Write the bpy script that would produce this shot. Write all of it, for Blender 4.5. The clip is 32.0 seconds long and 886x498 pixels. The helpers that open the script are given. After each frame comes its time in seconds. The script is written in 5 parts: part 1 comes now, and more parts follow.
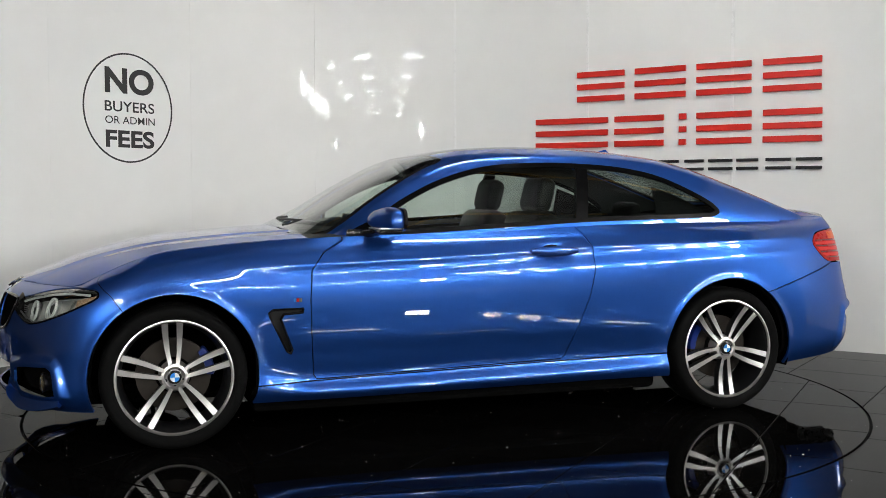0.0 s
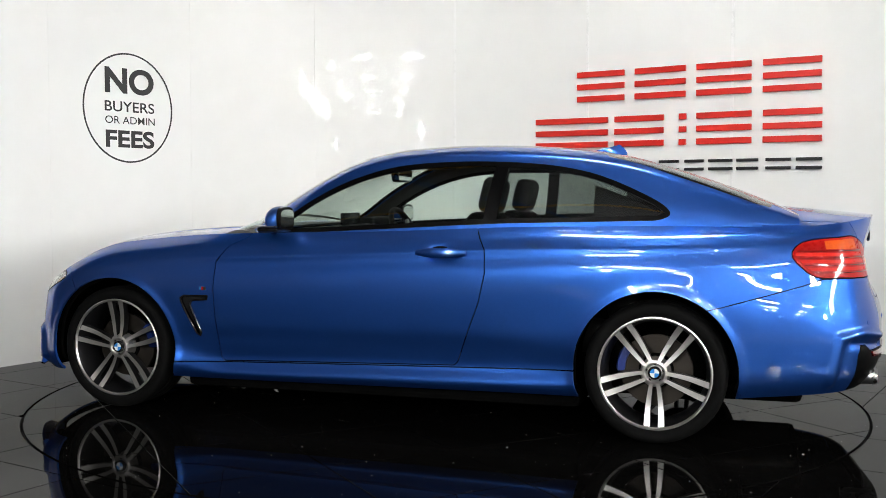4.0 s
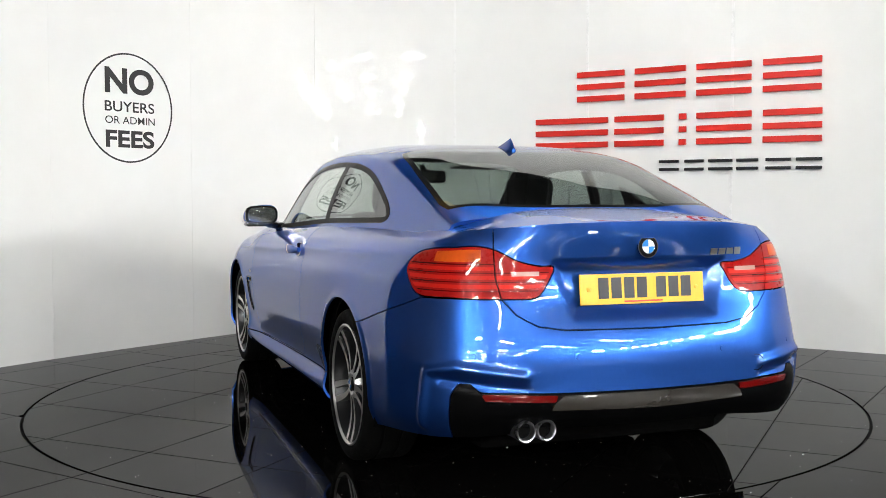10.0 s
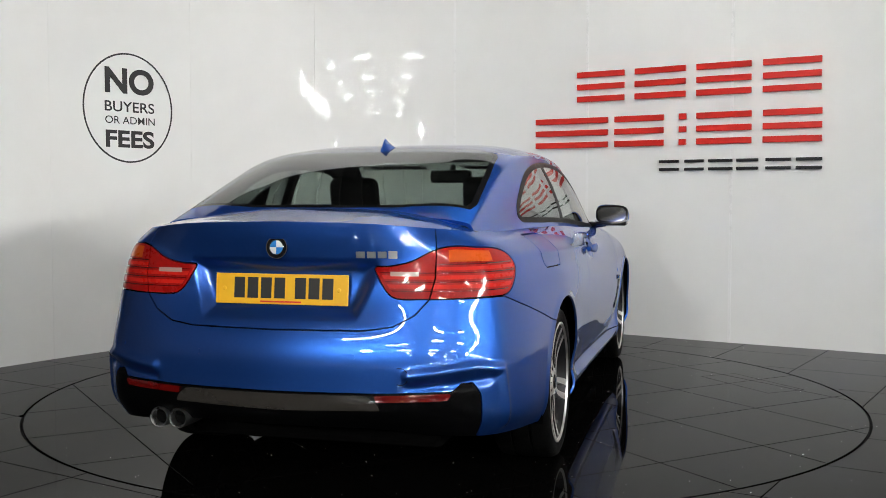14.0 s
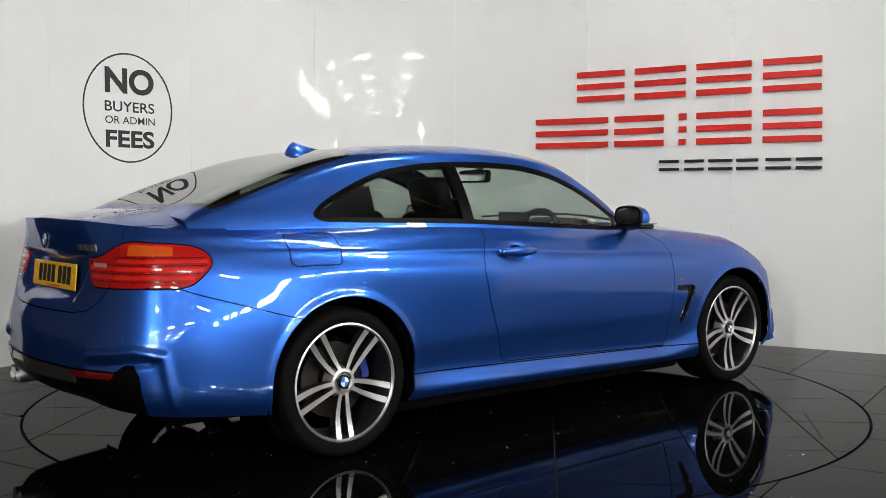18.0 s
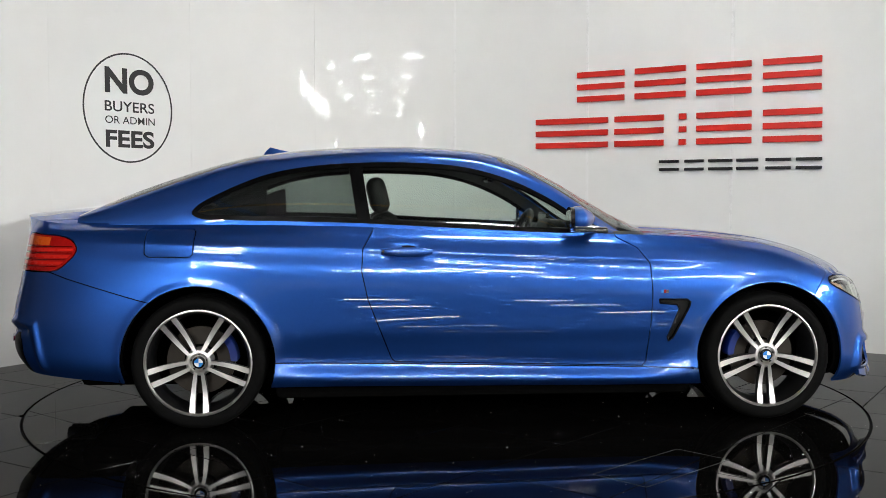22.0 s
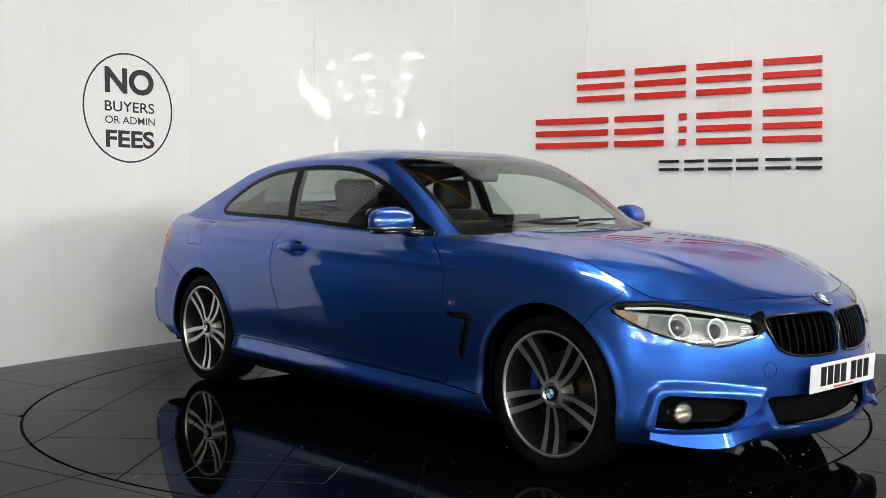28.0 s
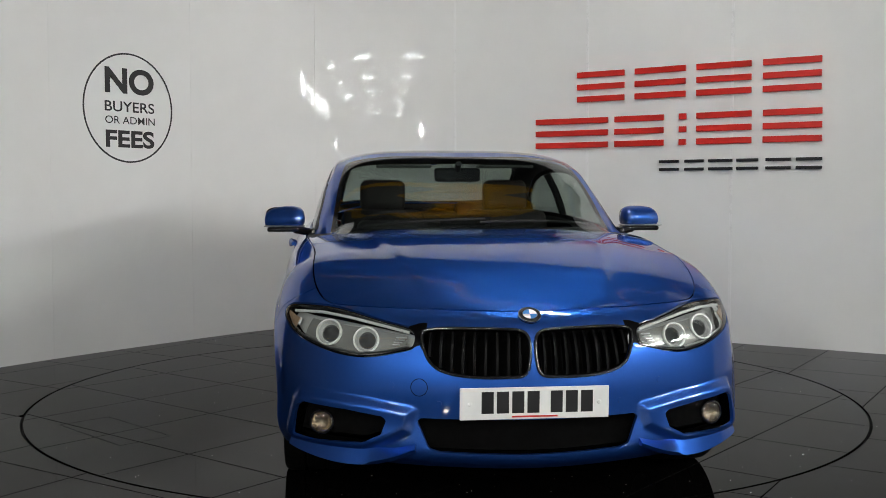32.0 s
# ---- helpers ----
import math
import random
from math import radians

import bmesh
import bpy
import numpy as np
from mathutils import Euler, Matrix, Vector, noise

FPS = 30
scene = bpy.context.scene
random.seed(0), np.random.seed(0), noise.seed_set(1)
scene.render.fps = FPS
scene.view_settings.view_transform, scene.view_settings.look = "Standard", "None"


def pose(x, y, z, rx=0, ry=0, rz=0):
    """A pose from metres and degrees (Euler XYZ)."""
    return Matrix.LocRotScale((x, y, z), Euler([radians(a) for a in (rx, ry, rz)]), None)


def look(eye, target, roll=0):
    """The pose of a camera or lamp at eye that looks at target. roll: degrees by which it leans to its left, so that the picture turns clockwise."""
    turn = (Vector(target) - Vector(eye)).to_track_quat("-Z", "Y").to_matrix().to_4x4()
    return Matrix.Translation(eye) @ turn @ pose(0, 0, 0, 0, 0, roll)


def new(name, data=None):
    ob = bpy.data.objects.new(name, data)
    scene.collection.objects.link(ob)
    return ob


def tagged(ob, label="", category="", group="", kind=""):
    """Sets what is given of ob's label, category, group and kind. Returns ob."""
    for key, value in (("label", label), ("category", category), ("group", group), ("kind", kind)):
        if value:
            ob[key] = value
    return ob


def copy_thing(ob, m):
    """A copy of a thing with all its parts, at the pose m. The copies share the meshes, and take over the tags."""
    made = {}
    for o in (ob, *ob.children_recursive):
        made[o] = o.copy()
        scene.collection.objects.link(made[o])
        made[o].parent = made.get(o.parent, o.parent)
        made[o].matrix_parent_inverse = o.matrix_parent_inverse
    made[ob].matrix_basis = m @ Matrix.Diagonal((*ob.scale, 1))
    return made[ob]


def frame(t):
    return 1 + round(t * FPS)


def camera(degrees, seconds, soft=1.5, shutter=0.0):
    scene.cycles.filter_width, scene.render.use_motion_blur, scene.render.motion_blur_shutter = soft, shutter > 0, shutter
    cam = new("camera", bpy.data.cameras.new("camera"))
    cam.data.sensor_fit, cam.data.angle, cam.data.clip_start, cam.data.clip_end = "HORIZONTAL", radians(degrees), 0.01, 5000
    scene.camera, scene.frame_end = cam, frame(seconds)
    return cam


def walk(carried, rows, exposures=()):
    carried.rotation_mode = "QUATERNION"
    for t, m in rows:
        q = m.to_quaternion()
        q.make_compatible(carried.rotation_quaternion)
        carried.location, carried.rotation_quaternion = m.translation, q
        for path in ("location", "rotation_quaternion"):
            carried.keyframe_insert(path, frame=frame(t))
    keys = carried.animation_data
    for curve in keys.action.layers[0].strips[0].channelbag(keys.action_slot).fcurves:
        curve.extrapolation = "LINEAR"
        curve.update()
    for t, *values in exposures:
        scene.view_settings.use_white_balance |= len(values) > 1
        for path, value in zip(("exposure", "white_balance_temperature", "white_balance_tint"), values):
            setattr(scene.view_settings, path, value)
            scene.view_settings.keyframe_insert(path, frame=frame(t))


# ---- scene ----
# camera: stands still on a tripod in front of the turntable
cam = camera(46.5, 32.0, soft=0.8)
EYE, AIM = Vector((0.0, -5.843, 1.119)), Vector((-0.0026, 0.9987, -0.0510))
STILL = look(EYE, EYE + AIM, -0.04)
walk(cam, [(0.0, STILL), (32.0, STILL)],
     exposures=[(0.0, 0.55), (2.0, 0.75), (3.5, 0.98), (5.5, 1.08), (9.0, 1.18), (11.0, 0.92), (13.0, 0.70), (17.0, 0.66), (20.0, 0.68), (24.0, 0.72), (28.0, 0.80), (30.5, 0.72), (32.0, 0.22)])

SPIN_START, SPIN_RATE = 198.23, -8.801       # degrees, degrees a second
TABLE_R = 2.2425                             # radius of the turntable
CAR_X, CAR_Y = 0.147, 0.034                  # the car's place on the turntable

# ---- world and lights ----
world = bpy.data.worlds.new("world")
scene.world = world
world.use_nodes = True
world.node_tree.nodes["Background"].inputs[0].default_value = (0.75, 0.83, 1.0, 1)
world.node_tree.nodes["Background"].inputs[1].default_value = 0.005


# floodlights on stands round the hall, out of view
# the first is added to throw the car's soft shadow on the left wall
FLOODS = [((8.0, -3.6, 3.25), 85.0, 0.55), ((6.3, -10.0, 2.35), 90.0, 0.34), ((-3.1, -10.0, 2.52), 120.0, 0.22)]
for where, watts, wide in FLOODS:
    flood_light = bpy.data.lights.new("floodlight_beam", "AREA")
    flood_light.shape, flood_light.size, flood_light.size_y, flood_light.energy = "RECTANGLE", wide, wide * 0.8, watts
    flood_light.color = (0.975, 0.98, 0.955)
    new("floodlight_beam", flood_light).matrix_world = look(where, (0.0, 0.8, 1.3))


# ---- materials ----
def material(name, color, rough=0.5, metal=0.0, coat=0.0, spread=0.06, scale=40.0, bump=0.0, bump_scale=200.0, spec=0.5, rough_spread=0.06, coat_rough=0.03, coat_ior=1.5, edge=(1.0, 1.0, 1.0)):
    """A principled surface whose colour and roughness vary at two scales."""
    m = bpy.data.materials.new(name)
    m.use_nodes = True
    nodes, links = m.node_tree.nodes, m.node_tree.links
    b = nodes["Principled BSDF"]
    b.inputs["Metallic"].default_value = metal
    b.inputs["Coat Weight"].default_value = coat
    b.inputs["Coat Roughness"].default_value = coat_rough
    b.inputs["Coat IOR"].default_value = coat_ior
    b.inputs["Specular IOR Level"].default_value = spec
    b.inputs["Specular Tint"].default_value = (*edge, 1)
    where = nodes.new("ShaderNodeTexCoord")
    big, fine = nodes.new("ShaderNodeTexNoise"), nodes.new("ShaderNodeTexNoise")
    big.inputs["Scale"].default_value, fine.inputs["Scale"].default_value = scale * 0.08, scale
    big.inputs["Detail"].default_value, fine.inputs["Detail"].default_value = 3, 4
    add = nodes.new("ShaderNodeMath")
    add.operation = "ADD"
    for n in (big, fine):
        links.new(where.outputs["Object"], n.inputs["Vector"])
    links.new(big.outputs["Fac"], add.inputs[0])
    links.new(fine.outputs["Fac"], add.inputs[1])
    ramp = nodes.new("ShaderNodeMapRange")
    ramp.inputs["From Min"].default_value, ramp.inputs["From Max"].default_value = 0.6, 1.4
    ramp.inputs["To Min"].default_value, ramp.inputs["To Max"].default_value = 1 - spread, 1 + spread
    links.new(add.outputs[0], ramp.inputs["Value"])
    tint = nodes.new("ShaderNodeMix")
    tint.data_type, tint.blend_type = "RGBA", "MULTIPLY"
    tint.inputs["Factor"].default_value = 1
    tint.inputs["A"].default_value = (*color, 1)
    links.new(ramp.outputs[0], tint.inputs["B"])
    links.new(tint.outputs["Result"], b.inputs["Base Color"])
    r = nodes.new("ShaderNodeMapRange")
    r.inputs["From Min"].default_value, r.inputs["From Max"].default_value = 0.6, 1.4
    r.inputs["To Min"].default_value = max(rough * (1 - rough_spread * 4), 0.0)
    r.inputs["To Max"].default_value = min(rough * (1 + rough_spread * 4), 1.0)
    links.new(add.outputs[0], r.inputs["Value"])
    links.new(r.outputs[0], b.inputs["Roughness"])
    if bump:
        bm_noise, bm_node = nodes.new("ShaderNodeTexNoise"), nodes.new("ShaderNodeBump")
        bm_noise.inputs["Scale"].default_value = bump_scale
        bm_node.inputs["Strength"].default_value = bump
        bm_node.inputs["Distance"].default_value = 0.002
        links.new(where.outputs["Object"], bm_noise.inputs["Vector"])
        links.new(bm_noise.outputs["Fac"], bm_node.inputs["Height"])
        links.new(bm_node.outputs["Normal"], b.inputs["Normal"])
    return m


def glass(name, tint, rough=0.0):
    """Thin see-through glass: tinted, with a mirror gloss that grows at grazing angles."""
    m = bpy.data.materials.new(name)
    m.use_nodes = True
    nodes, links = m.node_tree.nodes, m.node_tree.links
    nodes.remove(nodes["Principled BSDF"])
    clear, shine, mix, edge, power, gain = (nodes.new("ShaderNode" + k) for k in ("BsdfTransparent", "BsdfGlossy", "MixShader", "LayerWeight", "Math", "Math"))
    clear.inputs["Color"].default_value = (*tint, 1)
    shine.inputs["Color"].default_value = (0.95, 0.95, 0.95, 1)
    shine.inputs["Roughness"].default_value = rough
    edge.inputs["Blend"].default_value = 0.5
    power.operation, gain.operation = "POWER", "MULTIPLY_ADD"
    power.inputs[1].default_value = 4.0
    gain.inputs[1].default_value, gain.inputs[2].default_value = 0.90, 0.07
    links.new(edge.outputs["Facing"], power.inputs[0])
    links.new(power.outputs[0], gain.inputs[0])
    links.new(gain.outputs[0], mix.inputs[0])
    links.new(clear.outputs[0], mix.inputs[1])
    links.new(shine.outputs[0], mix.inputs[2])
    links.new(mix.outputs[0], nodes["Material Output"].inputs["Surface"])
    return m


def clear_back(name, tint):
    m = bpy.data.materials.new(name)
    m.use_nodes = True
    nodes, links = m.node_tree.nodes, m.node_tree.links
    nodes.remove(nodes["Principled BSDF"])
    clear = nodes.new("ShaderNodeBsdfTransparent")
    clear.inputs["Color"].default_value = (*tint, 1)
    links.new(clear.outputs[0], nodes["Material Output"].inputs["Surface"])
    return m


def glowing(name, color, strength):
    m = bpy.data.materials.new(name)
    m.use_nodes = True
    b = m.node_tree.nodes["Principled BSDF"]
    b.inputs["Base Color"].default_value = (0.9, 0.9, 0.9, 1)
    b.inputs["Emission Color"].default_value = (*color, 1)
    b.inputs["Emission Strength"].default_value = strength
    return m


PAINT = material("blue_metallic_paint", (0.024, 0.102, 0.42), 0.33, 1.0, 1.0, 0.04, 900, rough_spread=0.0, coat_rough=0.0, coat_ior=1.7, edge=(0.20, 0.32, 0.72))


def flake_paint(m):
    """Coarse flakes under the same lacquer: a second, wider gloss mixed into a paint."""
    nodes, links = m.node_tree.nodes, m.node_tree.links
    fine = nodes["Principled BSDF"]
    wide, mix = nodes.new("ShaderNodeBsdfPrincipled"), nodes.new("ShaderNodeMixShader")
    for key in ("Metallic", "Coat Weight", "Coat Roughness", "Coat IOR", "Specular IOR Level", "Specular Tint"):
        wide.inputs[key].default_value = fine.inputs[key].default_value
    wide.inputs["Metallic"].default_value, wide.inputs["Roughness"].default_value = 0.9, 0.62
    links.new(fine.inputs["Base Color"].links[0].from_socket, wide.inputs["Base Color"])
    mix.inputs[0].default_value = 0.38
    links.new(fine.outputs[0], mix.inputs[1])
    links.new(wide.outputs[0], mix.inputs[2])
    links.new(mix.outputs[0], nodes["Material Output"].inputs["Surface"])


flake_paint(PAINT)
BLACK_GLOSS = material("gloss_black_plastic", (0.006, 0.006, 0.007), 0.12, spread=0.2)
BLACK_MATT = material("black_plastic", (0.006, 0.006, 0.0065), 0.5, spread=0.2, spec=0.25, bump=0.1, bump_scale=900)
DIFFUSER_DARK = material("dark_grey_gloss_trim", (0.028, 0.025, 0.022), 0.22, coat=0.6, spread=0.1)
SLAT_BLACK = material("deep_black_trim", (0.0016, 0.0016, 0.0018), 0.35, spread=0.2, spec=0.06)
# underbody black, which also stands for shade in gaps, pipes and handle recesses
CAVITY = material("underbody_and_gap_shade", (0.004, 0.004, 0.004), 0.95, spread=0.3, spec=0.0)
RUBBER = material("tyre_rubber", (0.0028, 0.0028, 0.0028), 0.75, spread=0.3, scale=60, spec=0.08, bump=0.15, bump_scale=400)
ALLOY_FACE = material("machined_alloy", (0.66, 0.64, 0.62), 0.36, 0.95, spread=0.05, scale=120)
ALLOY_DARK = material("dark_painted_alloy", (0.010, 0.010, 0.011), 0.35, 0.2, 0.2, 0.1)
CHROME = material("chrome", (0.80, 0.80, 0.80), 0.08, 1.0, spread=0.03)
SILVER = material("satin_silver", (0.55, 0.55, 0.56), 0.3, 1.0, spread=0.04)
DISC_STEEL = material("brake_disc_steel", (0.035, 0.030, 0.026), 0.5, 0.9, spread=0.2, scale=30)
CALIPER = material("blue_caliper_paint", (0.004, 0.021, 0.17), 0.4, coat=0.2)
LEATHER = material("black_leather", (0.006, 0.0056, 0.0052), 0.5, spread=0.15, spec=0.2, bump=0.3, bump_scale=300)
CABIN = material("dark_cabin_trim", (0.006, 0.006, 0.0065), 0.6, spread=0.15, spec=0.2, bump=0.2, bump_scale=400)
HEADLINER = material("grey_headliner", (0.035, 0.035, 0.035), 0.9, spread=0.1)
GLASS = glass("tinted_car_glass", (0.86, 0.91, 0.88))
# tint deepened to stand for the dim cabin behind the rear panes
GLASS_CABIN_SHADE = glass("car_glass_with_cabin_shade", (0.42, 0.46, 0.44))
GLASS_SCREEN = glass("windscreen_glass", (0.76, 0.81, 0.78))
GLASS_BACK = clear_back("tinted_glass_back", (0.93, 0.96, 0.94))
LENS = glass("clear_lens", (0.97, 0.97, 0.97))
TAIL_RED = material("red_tail_lens", (0.30, 0.004, 0.003), 0.3, spec=0.1, coat=0.7, spread=0.15, scale=60)
TAIL_AMBER = material("amber_tail_lens", (0.52, 0.075, 0.007), 0.3, spec=0.1, coat=0.7, spread=0.12, scale=60)
TAIL_DARK = material("dark_red_lens_bar", (0.10, 0.002, 0.002), 0.15, coat=1.0)
TAIL_BRIGHT = material("bright_red_lens_bar", (0.55, 0.014, 0.008), 0.3, spec=0.1, coat=0.7)
TAIL_CLEAR = material("pale_reversing_lens", (0.45, 0.26, 0.22), 0.15, coat=1.0)
LAMP_GREY = material("headlamp_reflector", (0.86, 0.85, 0.84), 0.22, 0.45, spread=0.12, scale=90)
LAMP_DARK = material("headlamp_mask", (0.46, 0.45, 0.44), 0.2, 0.5, coat=0.3)
AMBER_CORNER = material("orange_corner_reflector", (0.55, 0.36, 0.24), 0.25, 0.3, coat=0.5, spread=0.2, scale=120)
PROJECTOR_GLASS = material("projector_glass", (0.07, 0.072, 0.075), 0.06, 0.2, coat=1.0)
FOG_BOWL = material("fog_lamp_reflector", (0.30, 0.25, 0.18), 0.25, 0.9, spread=0.2, scale=90)
RING_WHITE = material("frosted_light_ring", (0.84, 0.84, 0.82), 0.3, coat=0.5)
PLATE_YELLOW = material("yellow_plate", (0.80, 0.43, 0.010), 0.35, coat=0.3, spread=0.04)
PLATE_WHITE = material("white_plate", (0.80, 0.80, 0.78), 0.35, coat=0.3, spread=0.03)
INK = material("black_ink", (0.010, 0.010, 0.011), 0.4)
RED_INK = material("red_ink", (0.6, 0.03, 0.02), 0.4)
BADGE_BLUE = material("badge_blue", (0.03, 0.22, 0.62), 0.2, coat=0.8)
BADGE_WHITE = material("badge_white", (0.78, 0.78, 0.78), 0.2, coat=0.8)
WALL_WHITE = material("glossy_white_wall_panel", (0.78, 0.78, 0.765), 0.6, coat=0.35, spread=0.024, scale=5, rough_spread=0.02, coat_rough=0.035, spec=0.3)
SEAM_WHITE = material("white_joint_strip", (0.80, 0.80, 0.79), 0.3, spread=0.03)
SIGN_RED = material("red_acrylic_sign", (0.60, 0.020, 0.012), 0.35, coat=0.3, spread=0.04)
SIGN_BLACK = material("black_acrylic_sign", (0.012, 0.012, 0.013), 0.35, coat=0.3)
TILE = material("polished_black_tile", (0.0022, 0.0021, 0.0020), 0.03, spread=0.35, scale=9, spec=0.032, rough_spread=0.12)
GROUT = material("dark_tile_joint", (0.006, 0.006, 0.006), 0.8)
STEEL_YELLOW = material("yellow_painted_steel", (0.62, 0.33, 0.02), 0.45, spread=0.1, scale=12)
STEEL_BLUE = material("blue_painted_steel", (0.02, 0.10, 0.30), 0.45, spread=0.1, scale=12)
ROOF_GREY = material("grey_roof_sheet", (0.13, 0.13, 0.135), 0.55, spread=0.12, scale=6)
BLOCK_GREY = material("grey_painted_block", (0.085, 0.083, 0.08), 0.8, spread=0.12, scale=8)
GLOW = glowing("lit_tube", (0.98, 0.98, 0.95), 120.0)
# glow behind the added hall window, for the bright bands mirrored on the flank
WINDOW_GLOW = glowing("added_window_glow", (0.98, 0.98, 0.97), 58.0)


# ---- small builders ----
def part(name, bm, mat, parent=None, label="", smooth=None):
    """Links a bmesh as one mesh object under a thing or a part."""
    me = bpy.data.meshes.new(name)
    bm.to_mesh(me)
    bm.free()
    me.materials.append(mat)
    if smooth is not None:
        me.shade_smooth()
        me.set_sharp_from_angle(angle=radians(smooth))
    ob = new(name, me)
    ob.parent = parent
    if label:
        ob["label"] = label
    return ob


def box(size, at=(0, 0, 0), bevel=0.0, segments=2, bm=None, m=None):
    bm = bm or bmesh.new()
    made = bmesh.ops.create_cube(bm, size=1.0, matrix=(m or Matrix.Translation(at)) @ Matrix.Diagonal((*size, 1)))
    if bevel:
        edges = list({e for v in made["verts"] for e in v.link_edges})
        bmesh.ops.bevel(bm, geom=edges, offset=bevel, segments=segments, affect="EDGES", profile=0.5)
    return bm


def lathe(profile, steps=48, axis="Y", closed=False):
    """Turns (radius, along) points round an axis."""
    bm = bmesh.new()
    rings = []
    for k in range(steps):
        a = 2 * math.pi * k / steps
        c, s = math.cos(a), math.sin(a)
        if axis == "Y":
            rings.append([bm.verts.new((r * c, h, r * s)) for r, h in profile])
        elif axis == "X":
            rings.append([bm.verts.new((h, r * c, r * s)) for r, h in profile])
        else:
            rings.append([bm.verts.new((r * c, r * s, h)) for r, h in profile])
    n = len(profile)
    for k in range(steps):
        a, b = rings[k], rings[(k + 1) % steps]
        for i in range(n if closed else n - 1):
            j = (i + 1) % n
            bm.faces.new((a[i], a[j], b[j], b[i]))
    bmesh.ops.remove_doubles(bm, verts=bm.verts, dist=1e-5)
    bmesh.ops.recalc_face_normals(bm, faces=bm.faces)
    return bm


def tube(points, radius, sides=8, closed=False, bm=None):
    """A round bar along points."""
    bm = bm or bmesh.new()
    pts = [Vector(p) for p in points]
    n, rings = len(pts), []
    for i, p in enumerate(pts):
        if closed:
            d = pts[(i + 1) % n] - pts[i - 1]
        else:
            d = pts[min(i + 1, n - 1)] - pts[max(i - 1, 0)]
        d.normalize()
        up = Vector((0, 0, 1)) if abs(d.z) < 0.9 else Vector((0, 1, 0))
        a = d.cross(up).normalized()
        b = d.cross(a)
        rings.append([bm.verts.new(p + radius * (math.cos(q) * a + math.sin(q) * b)) for q in (2 * math.pi * k / sides for k in range(sides))])
    for i in range(n if closed else n - 1):
        r, q = rings[i], rings[(i + 1) % n]
        if closed and i == n - 1:
            off = min(range(sides), key=lambda k: (q[k].co - r[0].co).length)
            q = q[off:] + q[:off]
        for k in range(sides):
            bm.faces.new((r[k], r[(k + 1) % sides], q[(k + 1) % sides], q[k]))
    if not closed:
        bm.faces.new(rings[0][::-1])
        bm.faces.new(rings[-1])
    bmesh.ops.recalc_face_normals(bm, faces=bm.faces)
    return bm


def slab(outline, low, high, m=None, bm=None):
    """A flat piece: an outline in x, y between two heights."""
    bm = bm or bmesh.new()
    m = m or Matrix()
    a = [bm.verts.new(m @ Vector((x, y, low))) for x, y in outline]
    b = [bm.verts.new(m @ Vector((x, y, high))) for x, y in outline]
    bm.faces.new(a[::-1])
    bm.faces.new(b)
    for i in range(len(a)):
        j = (i + 1) % len(a)
        bm.faces.new((a[i], a[j], b[j], b[i]))
    return bm


def words(text, size, m, depth, mat, name, parent, bold=0.0, stretch=1.0, align="CENTER"):
    """Lettering in the built-in font, as a mesh."""
    cu = bpy.data.curves.new(name, "FONT")
    cu.body, cu.size, cu.extrude, cu.align_x, cu.offset = text, size, depth, align, bold
    tmp = bpy.data.objects.new(name, cu)
    scene.collection.objects.link(tmp)
    me = bpy.data.meshes.new_from_object(tmp.evaluated_get(bpy.context.evaluated_depsgraph_get()))
    bpy.data.objects.remove(tmp)
    me.transform(m @ Matrix.Diagonal((stretch, 1, 1, 1)))
    me.materials.clear()
    me.materials.append(mat)
    ob = new(name, me)
    ob.parent = parent
    return ob


# ---- the hall: floor, curved wall, roof ----
def tile_cut(square, radius, inside):
    """A tile outline kept inside a circle, or None."""
    out = []
    pts = list(square)
    if not inside:
        return pts
    ring = [(radius * math.cos(a), radius * math.sin(a)) for a in (2 * math.pi * k / 180 for k in range(180))]
    for k in range(180):
        (ax, ay), (bx, by) = ring[k], ring[(k + 1) % 180]
        out = []
        for i, p in enumerate(pts):
            q = pts[(i + 1) % len(pts)]
            f = (bx - ax) * (p[1] - ay) - (by - ay) * (p[0] - ax)
            g = (bx - ax) * (q[1] - ay) - (by - ay) * (q[0] - ax)
            if f >= 0:
                out.append(p)
            if f * g < 0:
                w = f / (f - g)
                out.append((p[0] + w * (q[0] - p[0]), p[1] + w * (q[1] - p[1])))
        pts = out
        if len(pts) < 3:
            return None
    return pts


def tile_mesh(pts, name):
    cx, cy = sum(p[0] for p in pts) / len(pts), sum(p[1] for p in pts) / len(pts)
    bm = bmesh.new()
    low = [bm.verts.new((x, y, -0.012)) for x, y in pts]
    mid = [bm.verts.new((x, y, -0.0012)) for x, y in pts]
    top = []
    for x, y in pts:
        d = math.hypot(x - cx, y - cy) or 1
        top.append(bm.verts.new((x + (cx - x) / d * 0.0012, y + (cy - y) / d * 0.0012, 0.0)))
    n = len(pts)
    for a, b in ((low, mid), (mid, top)):
        for i in range(n):
            bm.faces.new((a[i], a[(i + 1) % n], b[(i + 1) % n], b[i]))
    bm.faces.new(top)
    me = bpy.data.meshes.new(name)
    bm.to_mesh(me)
    bm.free()
    me.materials.append(TILE)
    return me


def lay_tile(me, parent, m=None):
    ob = new("tile", me)
    ob.parent = parent
    if m is not None:
        ob.matrix_basis = m
    return ob


